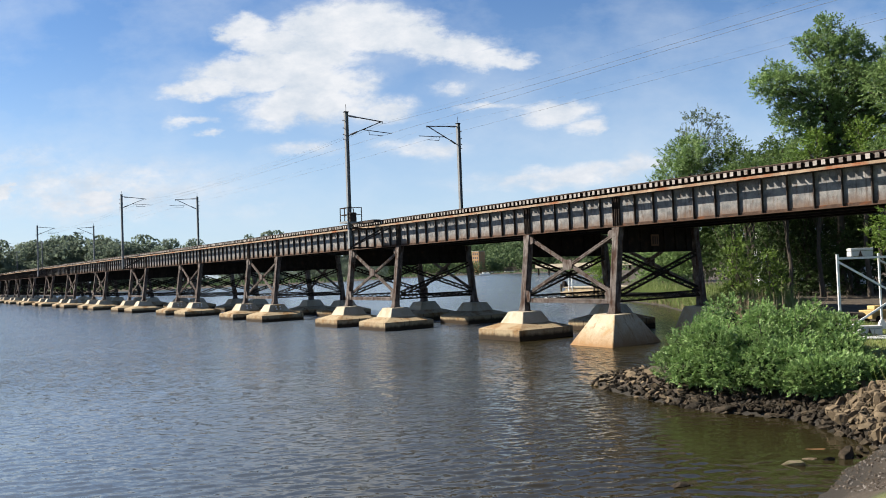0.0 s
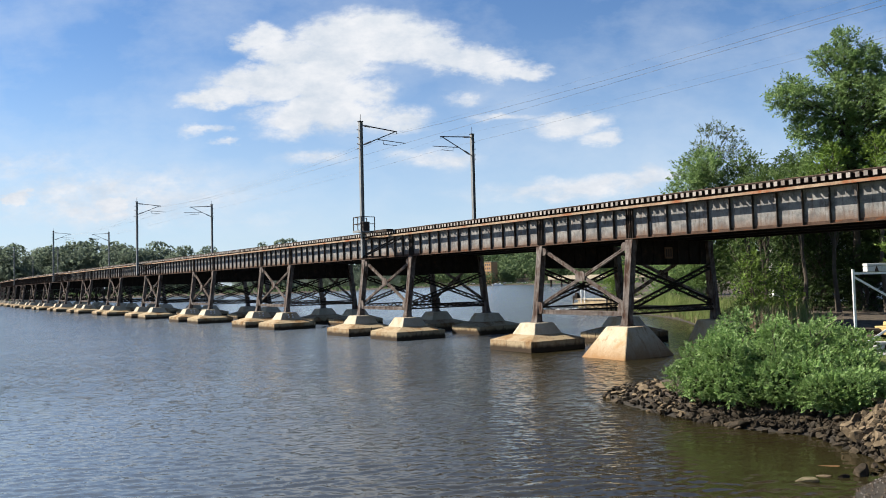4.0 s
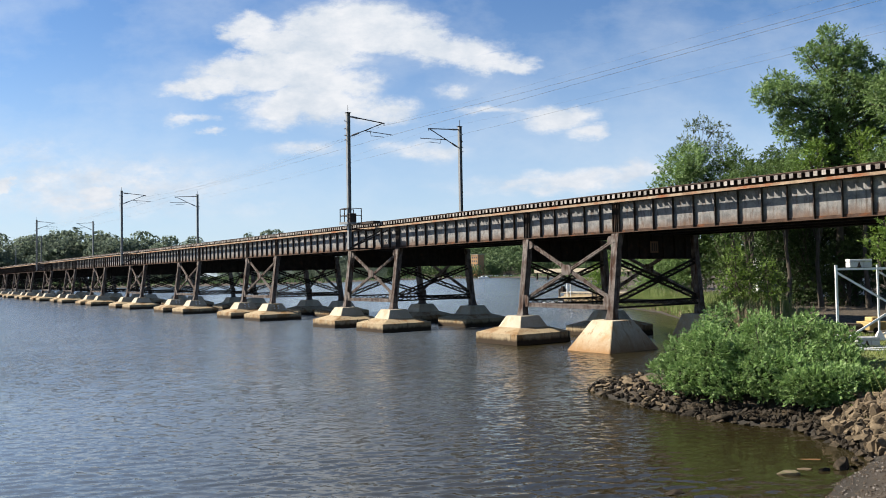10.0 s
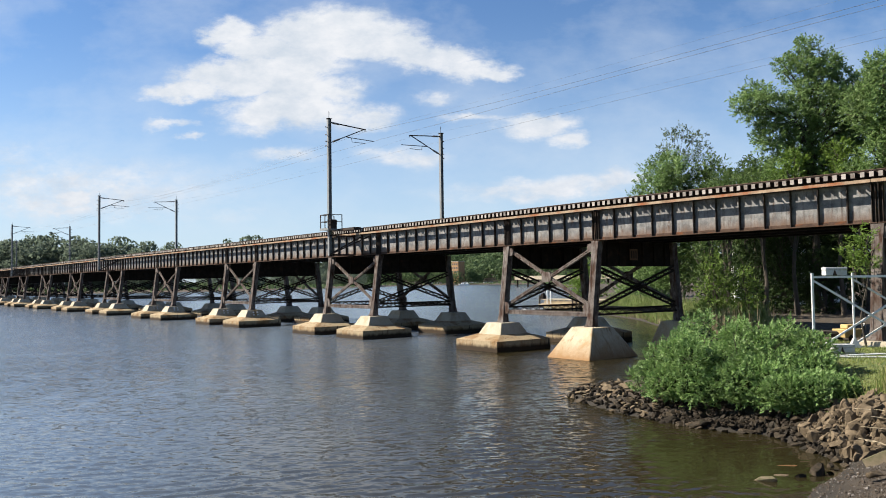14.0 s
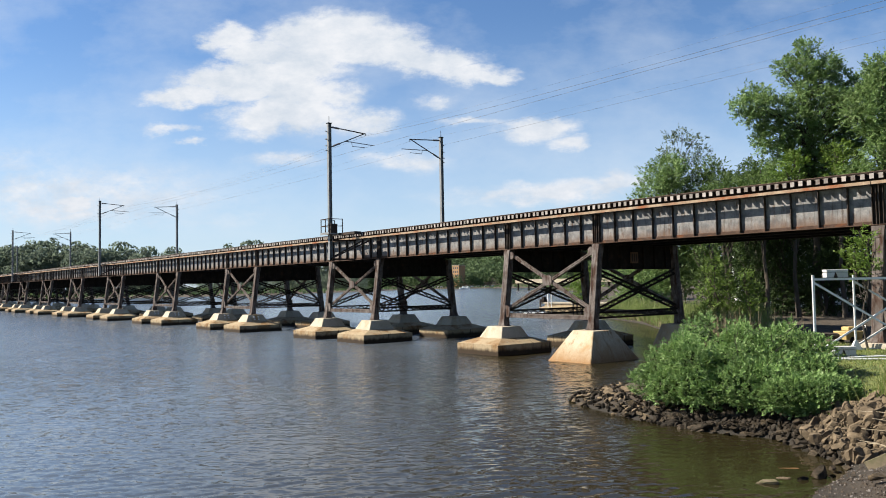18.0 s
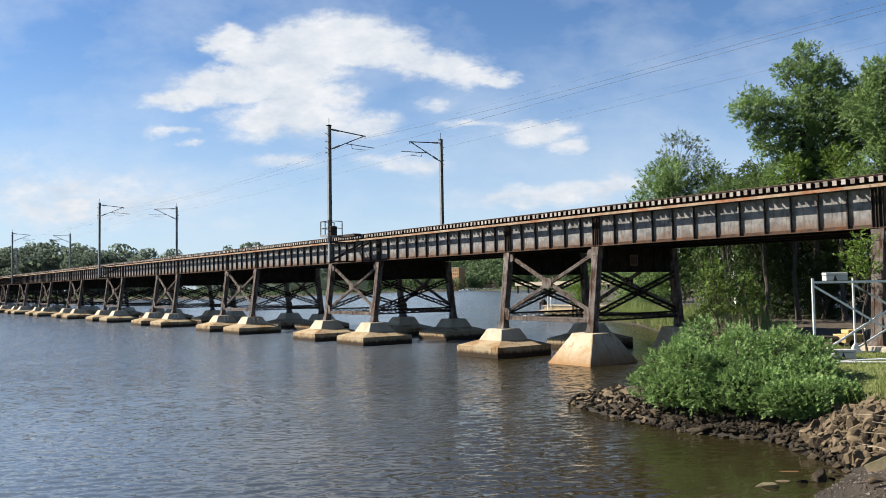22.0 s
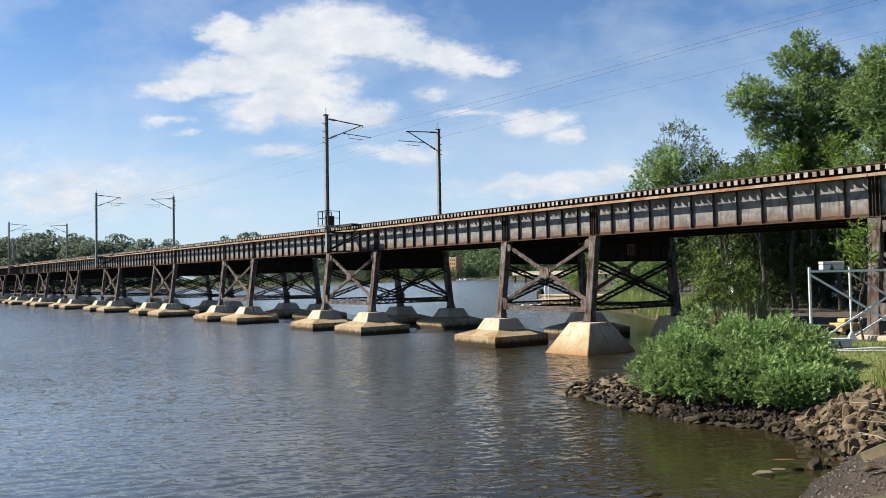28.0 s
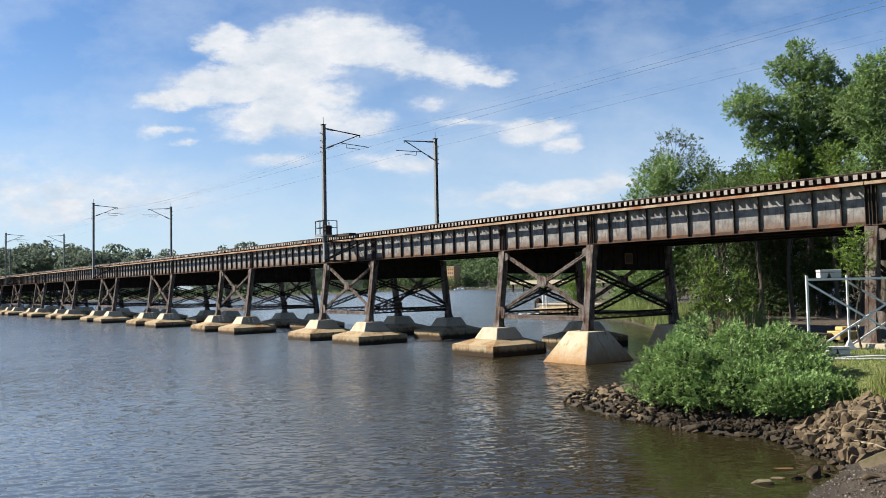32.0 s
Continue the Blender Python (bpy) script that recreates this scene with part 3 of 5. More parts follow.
def gusset(x, y, z, wide, high, facing):
    sh = Shape()
    t = 0.02
    c = 0.12
    ring = [(-wide + c, -high), (wide - c, -high), (wide, -high + c), (wide, high - c), (wide - c, high), (-wide + c, high), (-wide, high - c), (-wide, -high + c)]
    lo = [(x + a, y + facing * (0.13 - t), z + b) for a, b in ring]
    hi = [(x + a, y + facing * (0.13 + t), z + b) for a, b in ring]
    sh.add(lo + hi, [tuple(range(8)), tuple(range(15, 7, -1))] + [(i, 8 + i, 8 + (i + 1) % 8, (i + 1) % 8) for i in range(8)])
    for a in (-0.22, -0.08, 0.08, 0.22):
        for b in (-0.17, 0.17):
            sh.rivet((x + a, y + facing * (0.13 + t), z + b), (0, facing, 0))
    return sh


def make_tower(m):
    tower = empty("trestle_tower", "riveted rusty steel trestle tower with laced cross bracing", "bridge tower", "trestle towers", m=m)
    h = TOWER / 2
    for far in (False, True):
        mat = STEEL
        base = leg_shape(far)
        for sx in (-1, 1):
            part("leg", shifted(base, sx * h), mat, tower)
        f = 1 if far else -1
        hi, lo, strut = 5.80, 2.62, 2.18
        part("diagonal_brace", laced((-h + 0.2, leg_y(hi, far), hi), (h - 0.2, leg_y(lo, far), lo), 0.17, 0.13, (0, 1, 0)), mat, tower)
        part("diagonal_brace", laced((-h + 0.2, leg_y(lo, far) - 0.17 * f, lo), (h - 0.2, leg_y(hi, far) - 0.17 * f, hi), 0.17, 0.13, (0, 1, 0)), mat, tower)
        part("gusset_plate", gusset(0, leg_y(4.2, far), 4.2, 0.36, 0.28, f), mat, tower)
        beam = laced((-h + 0.15, leg_y(strut, far), strut), (h - 0.15, leg_y(strut, far), strut), 0.22, 0.16, (0, 1, 0))
        beam.bar((-h + 0.16, leg_y(strut, far) + f * 0.05, strut), (h - 0.16, leg_y(strut, far) + f * 0.05, strut), 0.012, 0.20, (0, 1, 0))
        part("strut", beam, mat, tower)
        for sx in (-1, 1):
            sh = gusset(sx * (h - 0.30), leg_y(5.72, far), 5.72, 0.26, 0.22, f)
            part("gusset_plate", sh, mat, tower)
            part("gusset_plate", gusset(sx * (h - 0.30), leg_y(2.42, far), 2.42, 0.26, 0.34, f), mat, tower)
    for sx in (-1, 1):
        x = sx * h
        beam = Shape()
        beam.box(x - 0.012, x + 0.012, 0.12, WIDE - 0.12, 4.72, 6.06)
        for z in (4.72, 6.02):
            beam.box(x - 0.15, x + 0.15, 0.12, WIDE - 0.12, z, z + 0.04)
        for k in range(6):
            y = 0.7 + k * (WIDE - 1.4) / 5
            beam.box(x - 0.11, x + 0.11, y - 0.03, y + 0.03, 4.76, 6.02)
        # cross girder and sway bracing: shade painted in as near-black steel
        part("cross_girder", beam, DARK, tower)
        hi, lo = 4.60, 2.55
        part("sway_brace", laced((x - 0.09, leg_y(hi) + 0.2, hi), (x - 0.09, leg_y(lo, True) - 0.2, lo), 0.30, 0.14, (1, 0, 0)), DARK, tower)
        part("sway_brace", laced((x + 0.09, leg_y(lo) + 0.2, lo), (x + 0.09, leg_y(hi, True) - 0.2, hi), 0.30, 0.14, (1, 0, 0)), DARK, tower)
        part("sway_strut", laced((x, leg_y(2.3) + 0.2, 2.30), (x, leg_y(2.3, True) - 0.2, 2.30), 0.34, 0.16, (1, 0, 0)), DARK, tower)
    return tower


first = make_tower(chord(*tower_ends(0)))
for i in list(range(1, TOWERS)) + [-1]:
    copy_thing(first, chord(*tower_ends(i)))


# ---- concrete piers ----
def make_pier(far, kind, m):
    """A footing with a sloping shoulder and a tapered pedestal; the shore pier is one tall frustum."""
    pier = empty("concrete_pier", {"stepped": "stained concrete pier standing in the tidal river", "shore": "tall tapered stained concrete pier at the shore",
                                   "pad": "low concrete pad on the grassy bank"}[kind], "pier", "bridge piers", m=m)
    y = leg_y(FOOT, far)
    if kind == "stepped":
        f = Shape()
        f.taper((-1.84, 1.84, y - 2.12, y + 2.12, -1.4), (-1.82, 1.82, y - 2.10, y + 2.10, 0.60))
        f.taper((-1.82, 1.82, y - 2.10, y + 2.10, 0.60), (-1.02, 1.02, y - 1.12, y + 1.12, 0.90))
        part("footing", f, FOOTING, pier, "tide-stained concrete footing")
        p = Shape().taper((-1.00, 1.00, y - 1.10, y + 1.10, 0.88), (-0.66, 0.66, y - 0.72, y + 0.72, FOOT))
        part("pedestal", p, CONCRETE, pier, bevel=0.025)
    elif kind == "shore":
        wide, deep = (1.20, 1.55) if far else (1.62, 2.1)
        p = Shape().taper((-wide, wide, y - deep, y + deep, -0.3), (-0.72, 0.72, y - 0.78, y + 0.78, FOOT))
        part("pedestal", p, SHORE_CONCRETE, pier, bevel=0.03)
    else:
        part("pad", Shape().taper((-0.8, 0.8, y - 0.8, y + 0.8, 0.9), (-0.7, 0.7, y - 0.7, y + 0.7, FOOT)), CONCRETE, pier, bevel=0.02)
    return pier


proto = {}
bolt_me = Shape().tube([(0.86, 0, 0), (0.96, 0, 0.03)], 0.075, 8).mesh("bolt_head")
bolt_me.materials.append(GALV)
for i in range(-1, TOWERS):
    base = chord(*tower_ends(i))
    for sx in (-1, 1):
        for far in (False, True):
            kind = "pad" if i == -1 else "shore" if (i == 0 and sx == 1) else "stepped"
            m = base @ pose(sx * TOWER / 2, 0, 0)
            if (kind, far) in proto:
                copy_thing(proto[kind, far], m)
            else:
                proto[kind, far] = make_pier(far, kind, m)
    if i in (2, 3):
        for sx in (-1, 1):
            plate = empty("anchor_bolts", "four pale anchor bolts on a pier", "bolts", "pier anchor bolts", m=base @ pose(sx * TOWER / 2, -LEAN, 0))
            for a in (-0.2, 0.2):
                for b in (1.1, 1.32):
                    part("bolt_head", bolt_me, GALV, plate).location = (-(b - 1.1) * 0.5, a, b)


# ---- girder spans ----
def girder_shape(length, y, plain=False):
    """A riveted plate girder as one rolled-out section: web, flange angles and, when plain, its flanges."""
    sh, h = Shape(), length / 2 - 0.02
    half = [(0.027, GB + 0.038), (0.027, GB + 0.173), (0.008, GB + 0.173), (0.008, GT - 0.173), (0.027, GT - 0.173), (0.027, GT - 0.038)]
    if plain:
        half = [(0.19, GB), (0.19, GB + 0.038)] + half + [(0.19, GT - 0.038), (0.19, GT)]
    ring = [(y + a, z) for a, z in half] + [(y - a, z) for a, z in reversed(half)]
    n = len(ring)
    faces = [(k, (k + 1) % n, n + (k + 1) % n, n + k) for k in range(n)] + [tuple(range(n - 1, -1, -1)), tuple(range(n, 2 * n))]
    return sh.add([(-h, a, z) for a, z in ring] + [(h, a, z) for a, z in ring], faces)


def stiffener_shape(y, double=False):
    sh = Shape()
    w = 0.075 if double else 0.045
    sh.box(-w, w, y - 0.033, y - 0.012, GB + 0.045, GT - 0.045)
    for k in ((-1, 1) if double else (1,)):
        sh.box(k * w - 0.012, k * w + 0.012, y - 0.17, y - 0.034, GB + 0.045, GT - 0.045)
    return sh


STIFF_MESH = {d: stiffener_shape(0, d).mesh("stiffener") for d in (False, True)}
for me in STIFF_MESH.values():
    me.materials.append(STIFF)
TIE_LAT = (-0.50, 2.78)
ANGLE_LAT = -0.70


def make_span(length, panels, m):
    span = empty("girder_span", "weathered riveted deck plate girder span of the railway trestle", "bridge span", "girder spans", m=m)
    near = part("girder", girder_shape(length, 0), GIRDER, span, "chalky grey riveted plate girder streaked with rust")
    for i in range(panels + 1):
        end = i in (0, panels)
        x = -length / 2 + (0.13 if i == 0 else length - 0.13 if end else length * i / panels)
        s = part("stiffener", STIFF_MESH[end], STIFF, near)
        s.location = (x, 0, 0)
    h = length / 2 - 0.02
    sole = Shape().box(-h, h, -0.19, 0.19, GB, GB + 0.035).box(-h, h, -0.036, -0.028, GB + 0.036, GB + 0.155)
    for i in range(int(2 * h / 0.11)):
        for z in (GB + 0.075, GB + 0.125):
            sole.rivet((-h + 0.05 + i * 0.11 + (z > GB + 0.1) * 0.05, -0.037, z), (0, -1, 0), 0.017)
    # top flange coloured dark so that sun flecks on it don't show
    part("top_flange", Shape().box(-h, h, -0.19, 0.19, GT - 0.035, GT), STIFF, near)
    part("bottom_flange", sole, FLANGE, near, "dark rusty riveted bottom flange")
    # inner girders: the shade under the deck is put into their colour
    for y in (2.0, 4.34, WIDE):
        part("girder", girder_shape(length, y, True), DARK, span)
    br = Shape()
    for k in range(panels // 2):
        x0, x1 = -length / 2 + length * 2 * k / panels + 0.2, -length / 2 + length * 2 * (k + 1) / panels - 0.2
        for ya, yb in ((0.15, 1.85), (2.15, 4.2), (4.5, 6.2)):
            a, b = (ya, yb) if k % 2 else (yb, ya)
            br.bar((x0, a, GB + 0.16), (x1, b, GB + 0.16), 0.12, 0.09, (0, 0, 1))
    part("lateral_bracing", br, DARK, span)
    edge = Shape()
    edge.box(-length / 2 + 0.004, length / 2 - 0.004, ANGLE_LAT - 0.02, ANGLE_LAT - 0.006, GT - 0.055, GT + 0.070)
    edge.box(-length / 2 + 0.004, length / 2 - 0.004, ANGLE_LAT - 0.006, ANGLE_LAT + 0.17, GT + 0.054, GT + 0.070)
    part("edge_angle", edge, RUST, span, "rust-streaked steel angle along the tie ends")
    guard = Shape().box(-length / 2 + 0.004, length / 2 - 0.004, TIE_LAT[0] + 0.02, TIE_LAT[0] + 0.2, GT + 0.392, GT + 0.455)
    part("bearing_timber", Shape().box(-length / 2 + 0.004, length / 2 - 0.004, -0.16, 0.16, GT + 0.002, GT + 0.180), TIE, span)
    # unseen planks added to keep sun flecks off the inner girders
    for y0, y1 in ((0.36, 2.74), (3.88, 5.98)):
        part("track_plank", Shape().box(-length / 2 + 0.004, length / 2 - 0.004, y0, y1, GT + 0.394, GT + 0.434), TIE, span)
    hang = Shape()
    for k in range(int(length / 1.16)):
        x = -length / 2 + 0.6 + k * 1.16
        hang.box(x - 0.03, x + 0.03, ANGLE_LAT - 0.004, -0.1, GT + 0.02, GT + 0.05)
    part("outrigger", hang, DARK, span)
    part("guard_timber", guard, TIE, span, "dark guard plank along the block tops")
    return span


long_span = make_span(SPAN, 12, chord(-TOWER - SPAN, -TOWER))
short_span = make_span(TOWER, 6, chord(-TOWER, 0))
for i in range(-1, TOWERS):
    a, b = tower_ends(i)
    if i != 0:
        copy_thing(short_span, chord(a, b))
    if i not in (0, TOWERS - 1):
        copy_thing(long_span, chord(a - SPAN, a))
copy_thing(long_span, chord(PITCH, PITCH + SPAN))

# ---- catenary poles ----
POLE_TOP = 16.55


def make_pole(far, m, stand):
    """An H-section pole bracketed off the girder, with its cantilever. y runs across the track, away from the camera."""
    d = -1 if far else 1
    pole = empty("catenary_pole", "grey steel catenary pole with a hinged bracket arm", "catenary pole", "catenary poles", m=m)
    sh = Shape()
    for k in (-1, 1):
        sh.box(-0.12, 0.12, k * 0.12 - 0.013, k * 0.12 + 0.013, GB, POLE_TOP)
    sh.box(-0.011, 0.011, -0.118, 0.118, GB, POLE_TOP)
    part("mast", sh, POLE, pole)
    part("cap", Shape().box(-0.17, 0.17, -0.17, 0.17, POLE_TOP, POLE_TOP + 0.05).tube([(0, 0, POLE_TOP + 0.05), (0, 0, POLE_TOP + 0.6)], 0.022), DARK, pole)
    arms = Shape()
    arms.tube([(0, d * 0.13, 16.3), (0, d * 1.1, 16.24), (0, d * 3.3, 16.08)], 0.045, 6)
    arms.tube([(0, d * 0.13, 14.75), (0, d * 3.2, 16.1)], 0.04, 6)
    arms.tube([(0, d * 1.5, 15.32), (0, d * 4.1, 15.22)], 0.03, 6)
    arms.tube([(0, d * 1.5, 15.36), (0, d * 2.0, 15.28), (0, d * 2.05, 14.98)], 0.025, 5)
    arms.tube([(0, d * 2.05, 14.98), (0, d * 3.25, 14.98)], 0.022, 5)
    arms.tube([(0, d * 3.25, 16.08), (0, d * 3.25, 15.92)], 0.03, 5)
    part("cantilever_arm", arms, DARK, pole)
    for y0, z0, y1, z1 in ((0.3, 16.29, 0.85, 16.25), (0.35, 14.85, 0.9, 15.09)):
        part("insulator", Shape().tube([(0, d * y0, z0), (0, d * y1, z1)], 0.075, 8), INSULATOR, pole)
    for z in (15.9, 15.3, 14.8, 14.45):
        part("insulator", Shape().tube([(0, -d * 0.13, z), (0, -d * 0.33, z + 0.02)], [0.022, 0.045], 6), INSULATOR, pole)
    br = Shape()
    br.bar((0, 0, GB + 0.06), (0, d * 2.25, GB + 0.06), 0.2, 0.12, (1, 0, 0))
    br.bar((0, 0, GT - 0.1), (0, d * 2.25, GT - 0.1), 0.2, 0.12, (1, 0, 0))
    br.bar((0.1, 0.0, GB + 0.1), (2.1, d * 2.2, GT - 0.2), 0.10, 0.10, (0, 0, 1))
    br.bar((-0.1, 0.0, GB + 0.1), (0.9, d * 2.2, GT - 0.2), 0.10, 0.10, (0, 0, 1))
    br.box(-0.25, 0.25, -0.22, 0.22, GB - 0.06, GB)
    part("bracket", br, STIFF, pole)
    if stand:
        deck = Shape()
        deck.box(-0.60, 0.66, -0.5, 0.75, 8.02, 8.10)
        deck.box(-0.60, 0.66, -0.53, -0.5, 7.98, 8.16)
        part("platform", deck, POLE, pole)
        rails = Shape()
        for x in (-0.57, 0.1, 0.63):
            rails.bar((x, -0.47, 8.1), (x, -0.47, 9.2), 0.055, 0.055)
        for x in (-0.57, 0.63):
            rails.bar((x, 0.7, 8.1), (x, 0.7, 9.2), 0.055, 0.055)
            for z in (8.65, 9.18):
                rails.bar((x, -0.47, z), (x, 0.7, z), 0.05, 0.05, (0, 0, 1))
        for z in (8.65, 9.18):
            rails.bar((-0.57, -0.47, z), (0.63, -0.47, z), 0.055, 0.055)
        part("guard_rail", rails, STIFF, pole, "dark steel guard rail")
        part("switch_box", Shape().box(0.14, 0.56, -0.25, 0.3, 8.1, 8.75).taper((0.11, 0.59, -0.28, 0.33, 8.75), (0.18, 0.52, -0.2, 0.25, 8.82)), STIFF, pole, "dark switchgear box", 0.01)
        part("walkway", Shape().box(0.67, 3.0, 0.3, 0.9, 7.92, 8.10), STIFF, pole)
    return pole


INSULATOR = surface("insulator_glaze", (0.128, 0.120, 0.120), (0.176, 0.160, 0.160), 3, rough=0.35)
pole_rows = []
proto_pole = {}
for i in (1, 4, 7, 10, 13):
    a, b = tower_ends(i)
    base = chord(a, b)
    pole_rows.append((a + b) / 2)
    for far in (False, True):
        m = base @ pose(0.06, WIDE + 2.25 if far else -2.25, 0)
        if i == 1 and not far:
            make_pole(False, m, True)
        elif far in proto_pole:
            copy_thing(proto_pole[far], m)
        else:
            proto_pole[far] = make_pole(far, m, False)

# ---- overhead wires ----
WIRE = surface("wire", (0.080, 0.080, 0.080), (0.128, 0.128, 0.128), 3, rough=0.5)
RIGHT_END = 38.8
for lat, z, sag, thick, start, name, label in (
        (1.0, 15.92, 0.78, 0.008, RIGHT_END, "messenger_wire", "thin dark overhead messenger wire"), (1.0, 14.98, 0.06, 0.008, RIGHT_END, "contact_wire", "thin dark overhead contact wire"),
        (5.34, 15.92, 0.75, 0.003, RIGHT_END, "messenger_wire", "thin dark overhead messenger wire"), (5.34, 14.98, 0.15, 0.006, RIGHT_END, "contact_wire", "thin dark overhead contact wire"),
        (-2.67, 14.50, 0.45, 0.004, None, "feeder_wire", "thin dark feeder wire on insulators"), (1.1, 16.05, 0.42, 0.003, RIGHT_END, "static_wire", "very thin dark static wire")):
    stations = ([start] if start else []) + pole_rows
    pts = []
    for s0, s1 in zip(stations, stations[1:]):
        for k in range(16):
            f = k / 16
            pts.append(on_line(s0 + (s1 - s0) * f, lat, z - sag * 4 * f * (1 - f)))
    pts.append(on_line(stations[-1], lat, z))
    tagged(part(name, Shape().tube(pts, thick, 4), WIRE), label, "overhead wire", "overhead wires")


# ---- plants ----
LEAF_TREE = leaf_mat("tree_leaf", (0.098, 0.168, 0.052), (0.148, 0.230, 0.078), (0.196, 0.266, 0.118), 0.42, 0.6)
# near-black green: the shade under the canopy is painted into these leaves
LEAF_DEEP_SHADE = leaf_mat("deep_shade_leaf", (0.016, 0.034, 0.009), (0.026, 0.048, 0.012), (0.038, 0.064, 0.018), 0.25, 0.8)
LEAF_LIME = leaf_mat("young_leaf", (0.080, 0.142, 0.022), (0.118, 0.190, 0.034), (0.160, 0.225, 0.058), 0.4, 0.6)
LEAF_BUSH = leaf_mat("bush_leaf", (0.104, 0.190, 0.052), (0.166, 0.270, 0.084), (0.245, 0.335, 0.145), 0.38, 0.52)
# pale grey-green tones put the distance haze into the far leaves
LEAF_FAR = leaf_mat("hazy_far_leaf", (0.110, 0.144, 0.108), (0.121, 0.156, 0.116), (0.132, 0.168, 0.125), 0.55, 0.9)
# mid green with a lighter share of that shade in its colour
LEAF_MID = leaf_mat("shaded_leaf", (0.045, 0.082, 0.020), (0.068, 0.112, 0.030), (0.098, 0.145, 0.048), 0.35, 0.7)
LEAF_GREY = leaf_mat("feathery_leaf", (0.085, 0.120, 0.060), (0.115, 0.150, 0.080), (0.150, 0.180, 0.110), 0.3, 0.7)
LEAF_HILL = leaf_mat("hillside_leaf", (0.055, 0.094, 0.040), (0.080, 0.124, 0.052), (0.112, 0.155, 0.072), 0.35, 0.8)
REED = leaf_mat("reed_blade", (0.105, 0.150, 0.045), (0.155, 0.205, 0.066), (0.225, 0.232, 0.108), 0.3, 0.6)
DEAD_REED = leaf_mat("dead_reed", (0.176, 0.123, 0.079), (0.246, 0.185, 0.123), (0.317, 0.255, 0.176), 0.1, 0.8)
GRASS = leaf_mat("grass_blade", (0.088, 0.128, 0.026), (0.141, 0.172, 0.044), (0.255, 0.229, 0.106), 0.3, 0.6)
BARK = surface("bark", (0.032, 0.026, 0.020), (0.062, 0.051, 0.040), 5, rough=0.95, bump=0.8, bump_scale=12)


def leaf_quads(points, outward, size, rs, flop=0.75, slim=0.55):
    """One rhombic leaf at each point, turned outwards with some disorder."""
    n = len(points)
    nrm = outward + rs.normal(0, flop, (n, 3))
    nrm /= np.linalg.norm(nrm, axis=1)[:, None] + 1e-9
    a = np.cross(nrm, rs.normal(0, 1, (n, 3)))
    a /= np.linalg.norm(a, axis=1)[:, None] + 1e-9
    b = np.cross(nrm, a)
    s = size * rs.uniform(0.6, 1.35, n)[:, None]
    fold = nrm * s * 0.12
    return np.stack([points - a * s, points - b * s * slim + fold, points + a * s, points + b * s * slim + fold], 1)


def spray_quads(points, outward, rs, length, leaf, per=9, up=0.35, slim=0.30, droop=0.15, mess=0.45):
    """A leafy twig at each point: leaves in two ranks along it, all lying near one plane."""
    n = len(points)

    def unit(v):
        return v / (np.linalg.norm(v, axis=1)[:, None] + 1e-9)

    d = unit(outward + rs.normal(0, mess, (n, 3)) + (0, 0, up))
    side = unit(np.cross(d, (0, 0, 1)) + rs.normal(0, 0.35, (n, 3)))
    nrm = unit(np.cross(side, d))
    scale = rs.uniform(0.7, 1.3, n)[:, None]
    quads = []
    for j in range(per):
        f = (j + 0.5) / per
        lr = 1 if j % 2 else -1
        base = points + d * length * scale * (f - 0.35)
        way = unit(d * (0.45 + 0.6 * f) + side * lr * (0.95 - 0.5 * f) + rs.normal(0, 0.28, (n, 3)) - (0, 0, droop))
        face = unit(nrm + rs.normal(0, 0.35, (n, 3)))
        across = unit(np.cross(face, way))
        size = leaf * rs.uniform(0.65, 1.3, n)[:, None]
        lift = face * size * 0.10
        quads.append(np.stack([base, base + way * size * 0.5 + across * size * slim + lift, base + way * size, base + way * size * 0.5 - across * size * slim + lift], 1))
    return np.concatenate(quads)


def lobe_clumps(lobes, rs, per, lo, hi, squash=0.8):
    """Small clumps over the surface of each large lobe of a crown, with a few inside."""
    clumps = []
    for bx, by, bz, rx, ry, rz in lobes:
        for k in range(per):
            d = rs.normal(0, 1, 3)
            d /= np.linalg.norm(d)
            q = rs.uniform(lo, hi)
            f = rs.uniform(0.80, 1.0) if k % 4 else 0.45
            clumps.append((bx + d[0] * (rx - q * 0.7) * f, by + d[1] * (ry - q * 0.7) * f, bz + d[2] * (rz - q * 0.7) * f, q, q, q * squash))
    return clumps


def blob_points(blobs, per_area, rs, lump=0.16, depth=0.35):
    """Points in a rough shell round each ellipsoid, none deep inside another."""
    pts, out = [], []
    for bx, by, bz, rx, ry, rz in blobs:
        n = int(per_area * 4.2 * (rx * ry + ry * rz + rx * rz))
        d = rs.normal(0, 1, (n, 3))
        d /= np.linalg.norm(d, axis=1)[:, None]
        ph = rs.uniform(0, 6.28, 6)
        bump_ = (np.sin(d[:, 0] * 7 + ph[0]) * np.sin(d[:, 1] * 6 + ph[1]) + np.sin(d[:, 2] * 8 + ph[2]) * np.sin(d[:, 0] * 5 + ph[3])
                 + 0.6 * np.sin(d[:, 1] * 13 + ph[4]) * np.sin(d[:, 2] * 12 + ph[5]))
        r = 1 + lump * bump_ - depth * rs.uniform(0, 1, n) ** 1.7
        p = d * r[:, None] * (rx, ry, rz) + (bx, by, bz)
        keep = np.ones(n, bool)
        for ox, oy, oz, qx, qy, qz in blobs:
            if (ox, oy, oz) != (bx, by, bz):
                keep &= (((p - (ox, oy, oz)) / (qx, qy, qz)) ** 2).sum(1) > 0.42
        pts.append(p[keep]), out.append(d[keep])
    return np.concatenate(pts), np.concatenate(out)


